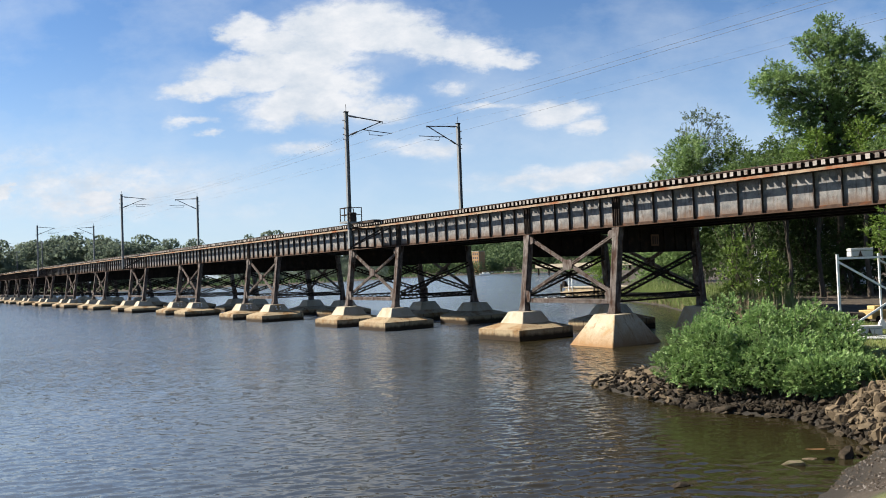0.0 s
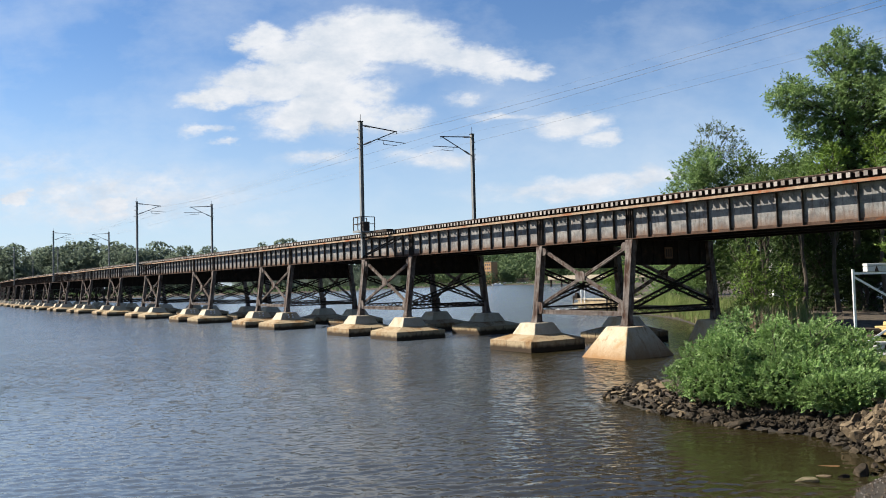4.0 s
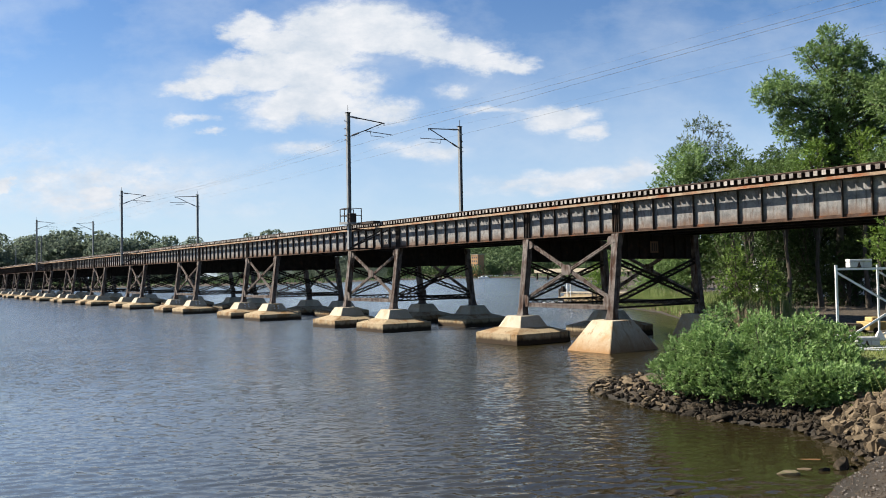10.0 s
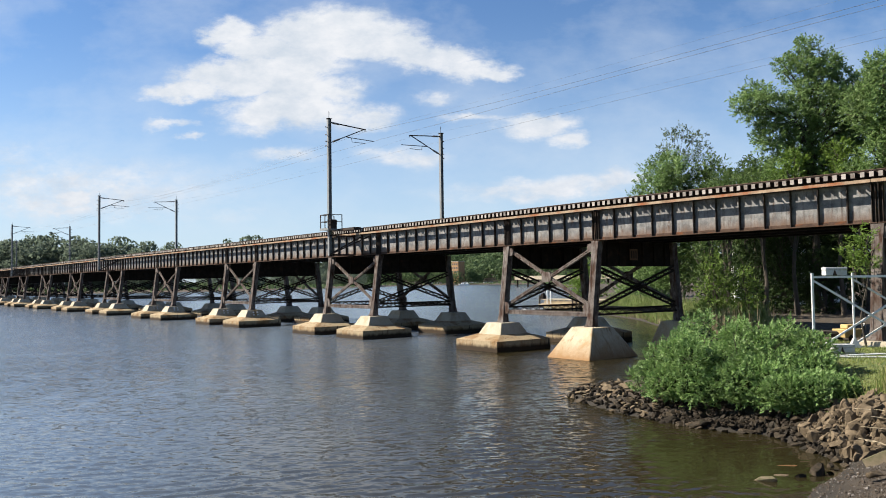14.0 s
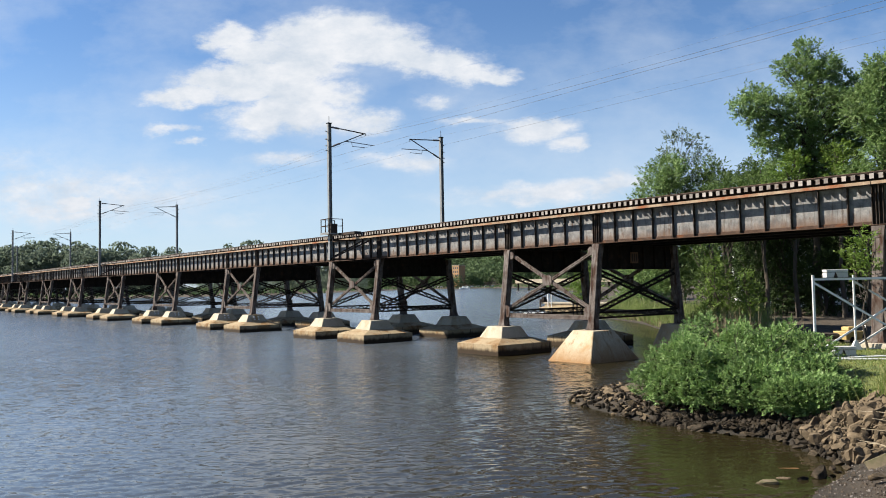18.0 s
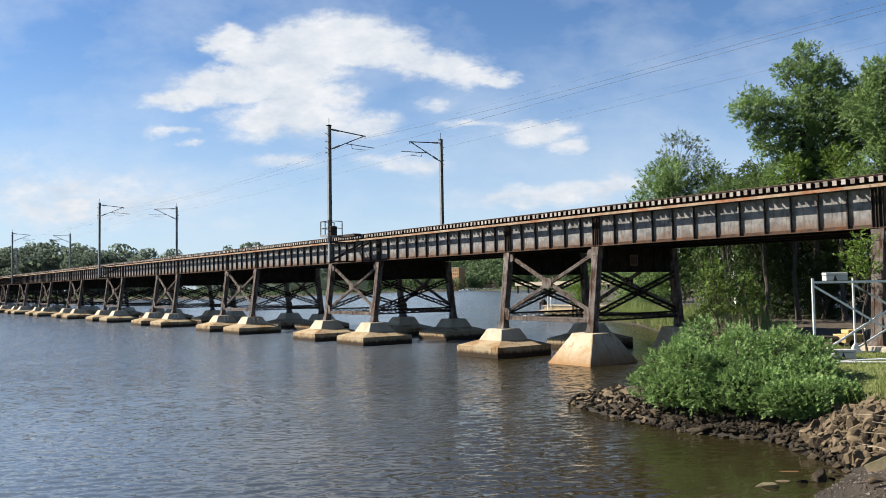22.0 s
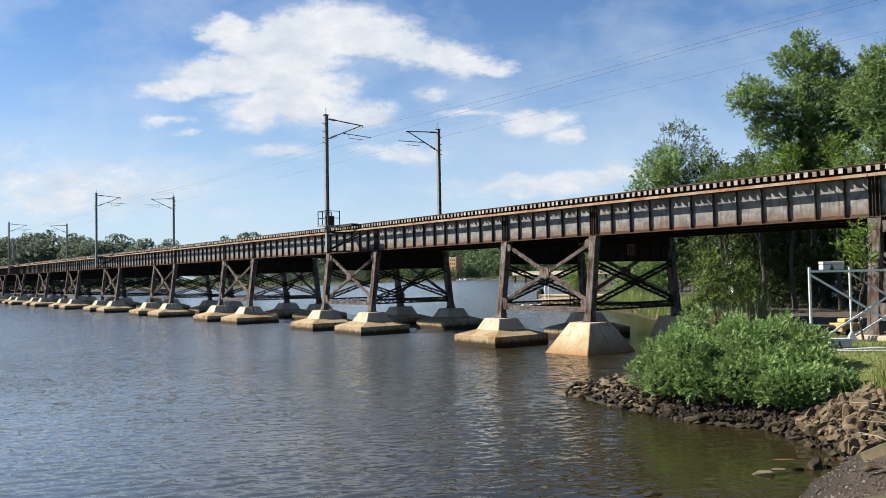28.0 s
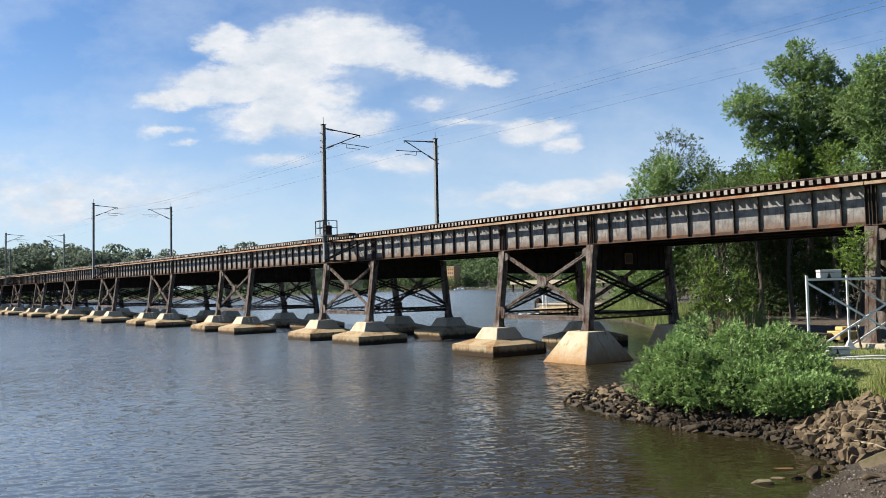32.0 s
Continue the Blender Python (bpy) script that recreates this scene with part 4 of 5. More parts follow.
def crown_blobs(h0, h1, radius, rs, n, size, top=0.45):
    """Clumps filling a tree's crown: widest below the middle, ragged."""
    blobs = []
    for k in range(n):
        f = (k + rs.uniform(0, 1)) / n
        w = radius * (math.sin(math.pi * min(0.06 + f * 0.90, 1)) ** 0.6) * (1.05 - top * f)
        a = rs.uniform(0, math.tau)
        r = w * math.sqrt(rs.uniform(0.12, 1.0))
        q = size * rs.uniform(0.5, 1.3) * (1.05 - 0.35 * f)
        blobs.append((math.cos(a) * r, math.sin(a) * r, h0 + (h1 - h0) * f, q, q, q * rs.uniform(0.6, 0.85)))
    return blobs


def make_tree(name, label, x, y, tall, radius, seed, leaf, clumps=46, size=1.5, density=4.5, leaf_size=0.2, low=0.28, trunk=0.3, lump=0.24, group="trees on the bank", lobes=None):
    """A tapered trunk with limbs and a crown of leafy sprays; lobes: the large masses of a crown, offsets from the foot."""
    rs = np.random.RandomState(seed)
    z = height(x, y) - 0.1
    tree = empty(name, label, "tree", group, m=pose(x, y, z))
    if lobes:
        blobs = lobe_clumps(lobes, rs, clumps, size * 0.6, size * 1.15)
        ends = lobes + blobs[::9]
    else:
        blobs = crown_blobs(tall * low, tall - size * 0.6, radius - size * 0.5, rs, clumps, size)
        ends = blobs[::2]
    sh = Shape()
    lean = rs.uniform(-0.4, 0.4, 2)
    sway = rs.uniform(0, math.tau)
    spine = [(lean[0] * f * f + 0.22 * math.sin(sway + 5 * f) * f * (1 - f) * 4, lean[1] * f * f, tall * 0.74 * f) for f in np.linspace(0, 1, 7)]
    sh.tube(spine, [trunk * (1.25 - f) if i else trunk * 1.5 for i, f in enumerate(np.linspace(0, 1, 7))], 8)
    for bx, by, bz, q, _, _ in ends:
        h = min(max(bz - q - rs.uniform(0.5, 2.5), tall * 0.12), tall * 0.72)
        f = min(h / (tall * 0.74), 1.0)
        base = (lean[0] * f * f, lean[1] * f * f, h)
        mid = (bx * 0.45, by * 0.45, h + (bz - h) * 0.6)
        sh.tube([base, mid, (bx, by, bz)], [trunk * 0.34, trunk * 0.2, 0.03], 5)
    part("trunk", sh, BARK, tree)
    p, o = blob_points(blobs, density * (1.6 if leaf == LEAF_TREE else 1.05), rs, lump)
    part("crown", quads_mesh("crown", spray_quads(p, o, rs, leaf_size * 1.9, leaf_size * (0.74 if leaf == LEAF_TREE else 0.82), 8), leaf), leaf, tree)
    return tree


TALL = "tall leafy deciduous tree behind the railway trestle"
ROUND = "rounded dark green deciduous tree on the bank"
UNDER = "shady understorey tree beside the trestle"
BRIGHT = "bright green young tree beside the trestle"
TALL_LOBES = [(-0.1, 0, 18.1, 2.2, 2.1, 2.3), (1.3, 0.2, 17.9, 1.6, 1.4, 1.6), (-3.9, 0, 15.4, 1.7, 1.7, 1.8), (0.3, -0.4, 15.2, 2.5, 2.4, 2.1), (2.4, 0.4, 14.6, 1.9, 2.0, 2.0),
              (-2.7, 0.2, 13.0, 1.3, 1.5, 1.3), (-0.6, 0, 12.4, 1.4, 1.6, 1.4), (-2.2, 0, 14.8, 1.2, 1.4, 1.3), (-1.3, -0.9, 13.9, 1.2, 1.0, 1.2), (2.2, 0, 11.8, 1.2, 1.4, 1.2), (3.6, 0, 16.0, 1.6, 1.8, 1.8), (3.8, 0, 13.2, 1.5, 1.7, 1.6), (-2.0, 0, 10.6, 1.6, 1.6, 1.2), (0.8, 0, 10.2, 1.5, 1.6, 1.3)]
EDGE_LOBES = [(0.3, 0, 15.9, 1.6, 1.6, 1.8), (-0.8, 0, 13.7, 1.9, 2.0, 2.0), (1.9, 0.5, 14.1, 2.2, 2.2, 2.5), (0.0, -0.4, 11.1, 1.8, 1.9, 1.7), (2.8, 0, 10.9, 1.9, 1.9, 2.1), (-1.4, 0.6, 9.3, 1.3, 1.4, 1.2)]
for name, label, x, y, tall, leaf, seed, lobes in (
        ("tall_tree", TALL, 26.5, 57.0, 20.4, LEAF_TREE, 11, TALL_LOBES), ("tall_tree", TALL, 28.5, 51.0, 17.6, LEAF_TREE, 13, EDGE_LOBES)):
    make_tree(name, label, x, y, tall, 5.0, seed, leaf, 38, 0.66, 5.5, 0.22, 0.3, 0.28, 0.3, lobes=lobes)
for name, label, x, y, tall, rad, seed, leaf, clumps, size, dens, ls, low in (
        ("tall_tree", TALL, 37.0, 58.0, 19.5, 4.4, 18, LEAF_TREE, 40, 1.6, 4.0, 0.26, 0.30),
        ("tall_tree", TALL, 29.6, 61.0, 15.2, 3.2, 38, LEAF_DEEP_SHADE, 44, 1.2, 5.0, 0.24, 0.35),
        ("tree", BRIGHT, 24.2, 54.8, 12.0, 2.4, 40, LEAF_LIME, 34, 0.8, 7.0, 0.19, 0.55),
        ("tree", BRIGHT, 28.9, 54.4, 11.2, 2.0, 43, LEAF_LIME, 32, 0.8, 7.0, 0.19, 0.58),
        ("tree", BRIGHT, 26.7, 53.4, 12.0, 2.0, 51, LEAF_LIME, 34, 0.8, 7.0, 0.19, 0.60),
        ("tree", ROUND, 33.5, 54.0, 11.0, 2.7, 44, LEAF_MID, 36, 0.95, 6.0, 0.20, 0.58),
        ("tree", ROUND, 25.6, 64.0, 12.6, 2.8, 39, LEAF_MID, 36, 1.1, 5.5, 0.22, 0.35),
        ("tree", ROUND, 21.3, 75.0, 15.1, 5.0, 14, LEAF_TREE, 90, 1.4, 5.5, 0.25, 0.15),
        ("tree", ROUND, 24.6, 74.0, 14.6, 4.2, 29, LEAF_MID, 56, 1.4, 5.0, 0.25, 0.3),
        ("tree", ROUND, 27.6, 71.0, 14.0, 3.8, 15, LEAF_MID, 44, 1.2, 5.0, 0.24, 0.3),
        ("tree", UNDER, 24.6, 58.0, 9.5, 3.0, 17, LEAF_DEEP_SHADE, 44, 1.1, 6.0, 0.17, 0.05),
        ("tree", UNDER, 29.2, 58.5, 10.0, 3.6, 19, LEAF_DEEP_SHADE, 40, 1.3, 5.0, 0.19, 0.20),
        ("tree", UNDER, 23.5, 60.0, 9.0, 3.4, 20, LEAF_DEEP_SHADE, 40, 1.4, 4.5, 0.2, 0.05),
        ("tree", UNDER, 30.0, 62.0, 11.0, 4.0, 21, LEAF_DEEP_SHADE, 40, 1.6, 4.0, 0.22, 0.05),
        ("tree", UNDER, 34.0, 57.0, 11.0, 3.6, 22, LEAF_DEEP_SHADE, 40, 1.3, 4.5, 0.2, 0.36),
        ("tree", UNDER, 27.0, 66.0, 11.0, 4.4, 23, LEAF_DEEP_SHADE, 40, 1.7, 4.0, 0.24, 0.04),
        ("tree", UNDER, 37.0, 66.0, 13.0, 4.6, 24, LEAF_DEEP_SHADE, 40, 1.7, 3.5, 0.24, 0.05),
        ("tree", ROUND, 30.5, 80.0, 12.0, 4.5, 25, LEAF_DEEP_SHADE, 40, 1.8, 3.5, 0.26, 0.05),
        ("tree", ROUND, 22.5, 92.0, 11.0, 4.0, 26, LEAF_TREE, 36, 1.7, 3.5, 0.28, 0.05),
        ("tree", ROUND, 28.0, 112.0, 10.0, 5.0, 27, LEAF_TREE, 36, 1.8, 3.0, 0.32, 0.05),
        ("tree", UNDER, 26.5, 56.0, 5.0, 2.6, 36, LEAF_DEEP_SHADE, 40, 0.9, 6.0, 0.15, 0.03)):
    make_tree(name, label, x, y, tall, rad, seed, leaf, clumps, size, dens, ls, low, 0.15, 0.34)
make_tree("tree", "thin feathery tree with sparse light foliage", 23.6, 79.0, 19.6, 3.0, 31, LEAF_GREY, 26, 0.55, 3.0, 0.17, 0.60, 0.055, 0.3,
          lobes=[(-1.3, 0, 15.6, 1.2, 1.2, 0.9), (-0.4, 0, 17.4, 1.3, 1.3, 0.8), (1.3, 0, 16.9, 1.3, 1.3, 0.8), (0.4, 0, 15.0, 1.9, 1.6, 1.0), (2.2, 0, 15.6, 1.0, 1.1, 0.8)])
make_tree("tree", "leafy young tree growing beside the steel column", 15.7, 29.8, 4.9, 1.0, 32, LEAF_LIME, 22, 0.34, 16, 0.11, 0.60, 0.035, 0.3)
make_tree("tree", "bright green tree growing behind the trestle tower", 17.4, 52.5, 9.6, 1.9, 33, LEAF_MID, 60, 0.7, 7.0, 0.16, 0.05, 0.12, 0.3)
# added crowns, hidden behind the girders, that shade the hollow to the right
for x, y, tall, rad, seed in ((19.6, 55.0, 10.2, 2.6, 46), (21.4, 53.5, 9.8, 2.4, 48), (20.6, 58.5, 11.0, 3.0, 49), (23.4, 61.5, 11.5, 3.2, 50)):
    make_tree("tree", UNDER, x, y, tall, rad, seed, LEAF_MID, 44, 1.0, 5.0, 0.17, 0.62, 0.14, 0.3)
make_tree("shrub", "light green leafy shrub in the marsh grass", 17.2, 51.0, 4.6, 1.5, 34, LEAF_LIME, 40, 0.55, 9.0, 0.14, 0.03, 0.07, 0.3, "shrubs")
make_tree("shrub", "light green leafy shrub in the marsh grass", 19.0, 50.4, 3.6, 1.2, 45, LEAF_LIME, 28, 0.5, 9.0, 0.14, 0.03, 0.07, 0.3, "shrubs")
make_tree("shrub", "green shrubs on the bank beyond the dock", 22.0, 126.0, 6.5, 3.5, 35, LEAF_LIME, 30, 1.2, 3.5, 0.3, 0.05, 0.1, 0.3, "shrubs")


def far_woods(name, label, spots, seed, leaf=LEAF_FAR, density=3.2, leaf_size=0.75):
    """Woods too far off to count: x, y, height, radius of each tree."""
    rs = np.random.RandomState(seed)
    qs = []
    for x, y, tall, rad in spots:
        z = height(x, y)
        blobs = [(x + bx, y + by, z + bz, a, b, c) for bx, by, bz, a, b, c in crown_blobs(tall * 0.12, tall * 0.86, rad * 0.9, rs, 15, rad * 0.60, 0.2)]
        p, o = blob_points(blobs, density * 30 / max(tall, 24) ** 2, rs, 0.06, 0.3)
        qs.append(leaf_quads(p, o, leaf_size * tall / 22, rs, 0.4, 0.8))
    return tagged(new(name, quads_mesh(name, np.concatenate(qs), leaf)), label, "woods", kind="stuff")


rw = random.Random(8)
spots = []
for k in range(68):
    x = -430 + k * 4.1 + rw.uniform(-3, 3)
    tall = 28.5 + 3 * math.sin(k * 0.9) + rw.uniform(-3, 3) + (3 if -245 < x < -205 else 0) - (7 if -198 < x < -188 else 0) - (4 if x > -185 else 0)
    spots.append((x, 432 + rw.uniform(0, 30) - 0.12 * (x + 200), max(tall, 18), rw.uniform(9, 12)))
spots += [(rw.uniform(-190, -62), rw.uniform(575, 620), rw.uniform(10, 15), rw.uniform(7, 10)) for k in range(46)]
spots += [(rw.uniform(-112, -78), rw.uniform(600, 625), rw.uniform(22, 27), rw.uniform(8, 10)) for k in range(12)]
spots += [(-117, 452, 35, 9), (-125, 456, 33, 8), (-109, 455, 33, 7), (-168, 470, 19, 8), (-150, 490, 15, 7)]
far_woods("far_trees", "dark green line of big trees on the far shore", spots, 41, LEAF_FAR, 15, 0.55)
spots = []
for k in range(430):
    x, y = rw.uniform(-85, 190), rw.uniform(712, 960)
    spots.append((x, y, rw.uniform(13, 19), rw.uniform(6, 9)))
spots += [(rw.uniform(-90, 70), rw.uniform(700, 725), rw.uniform(5, 8), rw.uniform(3, 5)) for k in range(26)]
spots += [(rw.uniform(-6, 13), rw.uniform(690, 699), rw.uniform(10, 12.5), rw.uniform(3.5, 5)) for k in range(12)]
spots += [(72 + rw.uniform(0, 90), rw.uniform(300, 640), rw.uniform(9, 14), rw.uniform(5, 7)) for k in range(40)]
far_woods("hillside_woods", "green wooded hillside beyond the river", spots, 42, LEAF_HILL, 3.8, 1.15)


def blades(name, label, n, place, tall, wide, seed, mat, bend=0.35):
    """Upright blades; place(rs, n) gives their feet."""
    rs = np.random.RandomState(seed)
    xy = place(rs, n)
    z = ground_height(xy) - 0.03
    keep = z > 0.05
    xy, z = xy[keep], z[keep]
    n = len(z)
    a = rs.uniform(0, math.tau, n)
    w = np.stack([np.cos(a), np.sin(a), 0 * a], 1) * wide * rs.uniform(0.6, 1.3, n)[:, None]
    h = tall * rs.uniform(0.5, 1.2, n)
    tip = np.stack([rs.normal(0, bend, n) * h, rs.normal(0, bend, n) * h, h], 1)
    foot = np.column_stack([xy, z])
    q = np.stack([foot - w, foot + w, foot + tip * (0.62, 0.62, 0.62) * np.ones((n, 1)) + w * 0.7, foot + tip], 1)
    return tagged(new(name, quads_mesh(name, q, mat)), label, "grass" if "grass" in name else "reeds", kind="stuff")


def patch(x0, x1, y0, y1):
    return lambda rs, n: np.column_stack([rs.uniform(x0, x1, n), rs.uniform(y0, y1, n)])


blades("bank_grass", "short sunlit grass on the bank", 30000, patch(9.0, 20, 18.5, 33), 0.13, 0.010, 51, GRASS)
blades("tall_grass", "tall green grass above the stones", 2600, lambda rs, n: rs.normal(0, 1, (n, 2)) * (0.42, 0.55) + (11.35, 18.9), 0.75, 0.012, 52, GRASS, 0.25)
blades("marsh_reeds", "tall sunlit green marsh reeds under the trestle", 17000, patch(15.5, 20.5, 50, 92), 1.15, 0.03, 53, REED, 0.16)
blades("marsh_reeds", "tall green reeds along the shaded bank", 2200, patch(14.4, 17.5, 40, 53), 1.0, 0.022, 54, REED, 0.2)
blades("dead_reeds", "dry brown reed stalks behind the bush", 380, lambda rs, n: rs.normal(0, 1, (n, 2)) * (0.75, 0.5) + (10.1, 29.8), 1.8, 0.007, 55, DEAD_REED, 0.06)
blades("reed_litter", "flattened dry brown reeds along the muddy inlet", 5000, patch(14.5, 19.4, 52, 82), 0.55, 0.03, 57, DEAD_REED, 0.7)
blades("far_reeds", "pale green reed bed along the far shore", 16000, lambda rs, n: np.column_stack([rs.uniform(-420, 75, n), rs.uniform(370, 720, n)]), 1.7, 0.5, 56, LEAF_HILL, 0.1)

# the bush on the spit
rb = np.random.RandomState(61)
bush = empty("bush", "dense grey-green leafy bush overhanging the stony spit", "bush")
main = [(9.3, 24.4, 1.72, 1.9, 1.7, 1.15), (8.3, 25.6, 1.85, 1.3, 1.3, 1.08), (10.4, 24.2, 1.75, 1.1, 1.3, 1.12), (7.2, 24.6, 1.35, 1.2, 1.2, 0.85), (6.35, 24.4, 1.0, 0.8, 0.8, 0.55),
        (8.0, 23.2, 1.25, 1.1, 0.9, 0.78), (9.4, 22.9, 1.2, 1.1, 0.8, 0.78), (10.5, 23.0, 1.2, 0.9, 0.8, 0.78), (8.7, 22.5, 0.98, 0.7, 0.5, 0.42), (7.0, 23.4, 0.98, 0.7, 0.6, 0.48),
        (10.0, 22.3, 0.98, 0.6, 0.5, 0.40), (10.5, 21.2, 0.92, 0.36, 0.36, 0.28), (10.0, 21.3, 0.95, 0.5, 0.5, 0.38), (7.2, 22.7, 1.0, 0.9, 0.7, 0.50),
        (8.1, 22.0, 1.05, 0.95, 0.75, 0.56), (9.1, 21.7, 1.08, 0.95, 0.75, 0.58), (9.9, 21.9, 1.05, 0.8, 0.7, 0.52), (6.5, 23.6, 0.95, 0.7, 0.7, 0.45), (8.8, 21.3, 1.0, 0.8, 0.5, 0.42), (9.7, 21.0, 1.0, 0.75, 0.5, 0.42), (8.6, 23.4, 1.55, 1.3, 0.9, 0.8),
        (10.0, 23.2, 1.55, 1.1, 0.9, 0.8), (7.4, 23.9, 1.25, 1.0, 0.8, 0.7), (9.2, 22.4, 1.4, 0.9, 0.7, 0.6),
        (9.4, 20.8, 0.98, 0.6, 0.45, 0.34), (8.9, 21.0, 1.0, 0.6, 0.4, 0.36)]
for k in range(12):
    x, y = rb.uniform(6.9, 10.8), rb.uniform(22.0, 24.3)
    q = rb.uniform(0.45, 0.8)
    main.append((x, y, 1.0 + (y - 21.8) * 0.48, q, q, q * 0.85))
clumps = [c for c in lobe_clumps(main, rb, 22, 0.20, 0.46, 0.9) if c[2] > 0.64]
p, o = blob_points(clumps, 52, rb, 0.3, 0.35)
part("foliage", quads_mesh("foliage", spray_quads(p, o, rb, 0.13, 0.064, 8, 0.55, 0.30, 0.05, 0.4), LEAF_BUSH), LEAF_BUSH, bush)
# inner leaves in dark tones paint the shade inside the bush
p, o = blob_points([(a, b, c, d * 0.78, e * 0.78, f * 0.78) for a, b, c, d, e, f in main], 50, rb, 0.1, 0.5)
part("inner_foliage", quads_mesh("inner_foliage", leaf_quads(p, o, 0.06, rb, 0.6, 0.5), LEAF_DEEP_SHADE), LEAF_DEEP_SHADE, bush)
st = Shape()
for k in range(70):
    x0, y0 = 9.4 + rb.uniform(-1.0, 1.2), 25.0 + rb.uniform(-1.2, 1.0)
    x1, y1, z1 = x0 + rb.normal(0, 0.8), y0 - abs(rb.normal(0, 0.9)), rb.uniform(0.6, 2.2)
    st.tube([(x0, y0, 0.7), ((x0 + x1) / 2, (y0 + y1) / 2, 0.7 + z1 * 0.6), (x1, y1, 0.6 + z1)], [0.02, 0.014, 0.006], 4)
tagged(part("stem", st, BARK, bush), kind="stuff")

# ---- stones ----
STONE = surface("tan_stone", (0.074, 0.055, 0.034), (0.158, 0.120, 0.079), 3, (0.062, 0.048, 0.030), 2.5, (0.52, 0.68), rough=0.95, bump=0.8, bump_scale=14, spread=0.45, gloss=0.25)
# dark stone: damp at the waterline, painted shade under the bush
WET_SHADE = surface("wet_shade_stone", (0.018, 0.013, 0.008), (0.046, 0.034, 0.022), 3, (0.011, 0.009, 0.004), 2.5, (0.5, 0.65), rough=0.75, bump=0.8, bump_scale=14, spread=0.5, gloss=0.2)
GRAVEL = surface("brown_gravel", (0.030, 0.022, 0.015), (0.057, 0.042, 0.029), 2, (0.120, 0.102, 0.078), 9, (0.62, 0.68), rough=0.9, bump=0.6, bump_scale=16)
MOSSY = surface("mossy_concrete", (0.092, 0.070, 0.045), (0.128, 0.100, 0.066), 3, (0.066, 0.062, 0.026), 2.6, (0.44, 0.60), rough=0.95, bump=0.6, bump_scale=14)


def rock_mesh(seed, material, fine=3):
    """An angular broken stone about one metre across."""
    r = np.random.RandomState(seed)
    bm = bmesh.new()
    bmesh.ops.create_icosphere(bm, subdivisions=fine, radius=0.62)
    planes = [(Vector(r.normal(0, 1, 3)).normalized(), r.uniform(0.23, 0.42)) for _ in range(9)]
    for v in bm.verts:
        for n, d in planes:
            over = v.co.dot(n) - d
            if over > 0:
                v.co -= n * over
        v.co *= 1 + 0.035 * noise.noise(v.co * 6 + Vector((seed, 0, 0)))
    bmesh.ops.scale(bm, vec=(1.3, 0.95, 0.70), verts=bm.verts)
    me = bpy.data.meshes.new("stone")
    bm.to_mesh(me)
    bm.free()
    me.materials.append(material)
    return me


DRY_ROCKS, WET_SHADE_ROCKS = [rock_mesh(70 + k, STONE) for k in range(7)], [rock_mesh(80 + k, WET_SHADE) for k in range(7)]
bank = empty("stone_bank", "loose broken stones piled along the water's edge", "stone bank")
rr = random.Random(9)
placed, count = [], 0


def put_stone(x, y, size, material=None, lift=0.2, dz=0.0):
    global count
    z = max(height(x, y), -0.05)
    # stones below the bush take the dark material to paint its shade
    wet_shade = (18.9 < y < 22.6 and x < 9.8) or z < (0.20 if y < 20.4 else 0.03 if y > 23.2 else 0.5) + rr.uniform(-0.12, 0.14) if material is None else material == "wet_shade"
    wet_shade = wet_shade or (material is None and y < 20.4 and rr.random() < 0.3)
    ob = part("stone", (WET_SHADE_ROCKS if wet_shade else DRY_ROCKS)[rr.randrange(7)], None, bank)
    ob.matrix_basis = pose(x, y, z + size * lift * 0.72 + dz, rr.uniform(-25, 25), rr.uniform(-25, 25), rr.uniform(0, 360))
    ob.scale = (size * rr.uniform(0.9, 1.15 if y < 20.6 else 1.4), size * rr.uniform(0.75, 1.05), size * (rr.uniform(0.7, 1.05) if y < 20.6 else rr.uniform(0.45, 1.0)))
    count += 1


edge_pts = [(8.5, 17.0), (8.45, 17.98), (8.35, 19.2), (8.2, 20.35), (7.06, 21.08), (6.2, 22.08), (5.32, 23.55), (4.57, 25.49), (4.12, 27.4), (5.0, 29.0)]
tries = 0
while count < 296 and tries < 9000:
    tries += 1
    k = rr.choice((0, 0, 1, 1, 1, 2, 2, 2, 3, 3, 4, 4, 5, 5, 6, 6, 7, 7, 8))
    (ax, ay), (bx, by) = edge_pts[k], edge_pts[k + 1]
    f = rr.random()
    n = Vector((by - ay, -(bx - ax), 0)).normalized()
    n = n if n.x > 0 or (k >= 5 and n.y > 0) else -n
    right = by < 20.6
    tip = by > 23.0
    d = rr.uniform(-0.1, 2.1 if right else 1.6 if tip else 0.9)
    x, y = ax + (bx - ax) * f + n.x * d, ay + (by - ay) * f + n.y * d
    size = rr.uniform(0.15, 0.24 + 0.26 * rr.random() ** 2) if right else rr.uniform(0.12, 0.21 + 0.24 * rr.random() ** 2)
    if height(x, y) < -0.12 or any((x - px) ** 2 + (y - py) ** 2 < (0.30 * (size + ps)) ** 2 for px, py, ps in placed):
        continue
    placed.append((x, y, size))
    put_stone(x, y, size, lift=rr.uniform(0.15, 0.5))
pile = Shape()
tmp = [(me, [tuple(v.co) for v in me.vertices], [tuple(q.vertices) for q in me.polygons]) for me in (rock_mesh(95 + k, WET_SHADE, 2) for k in range(3))]
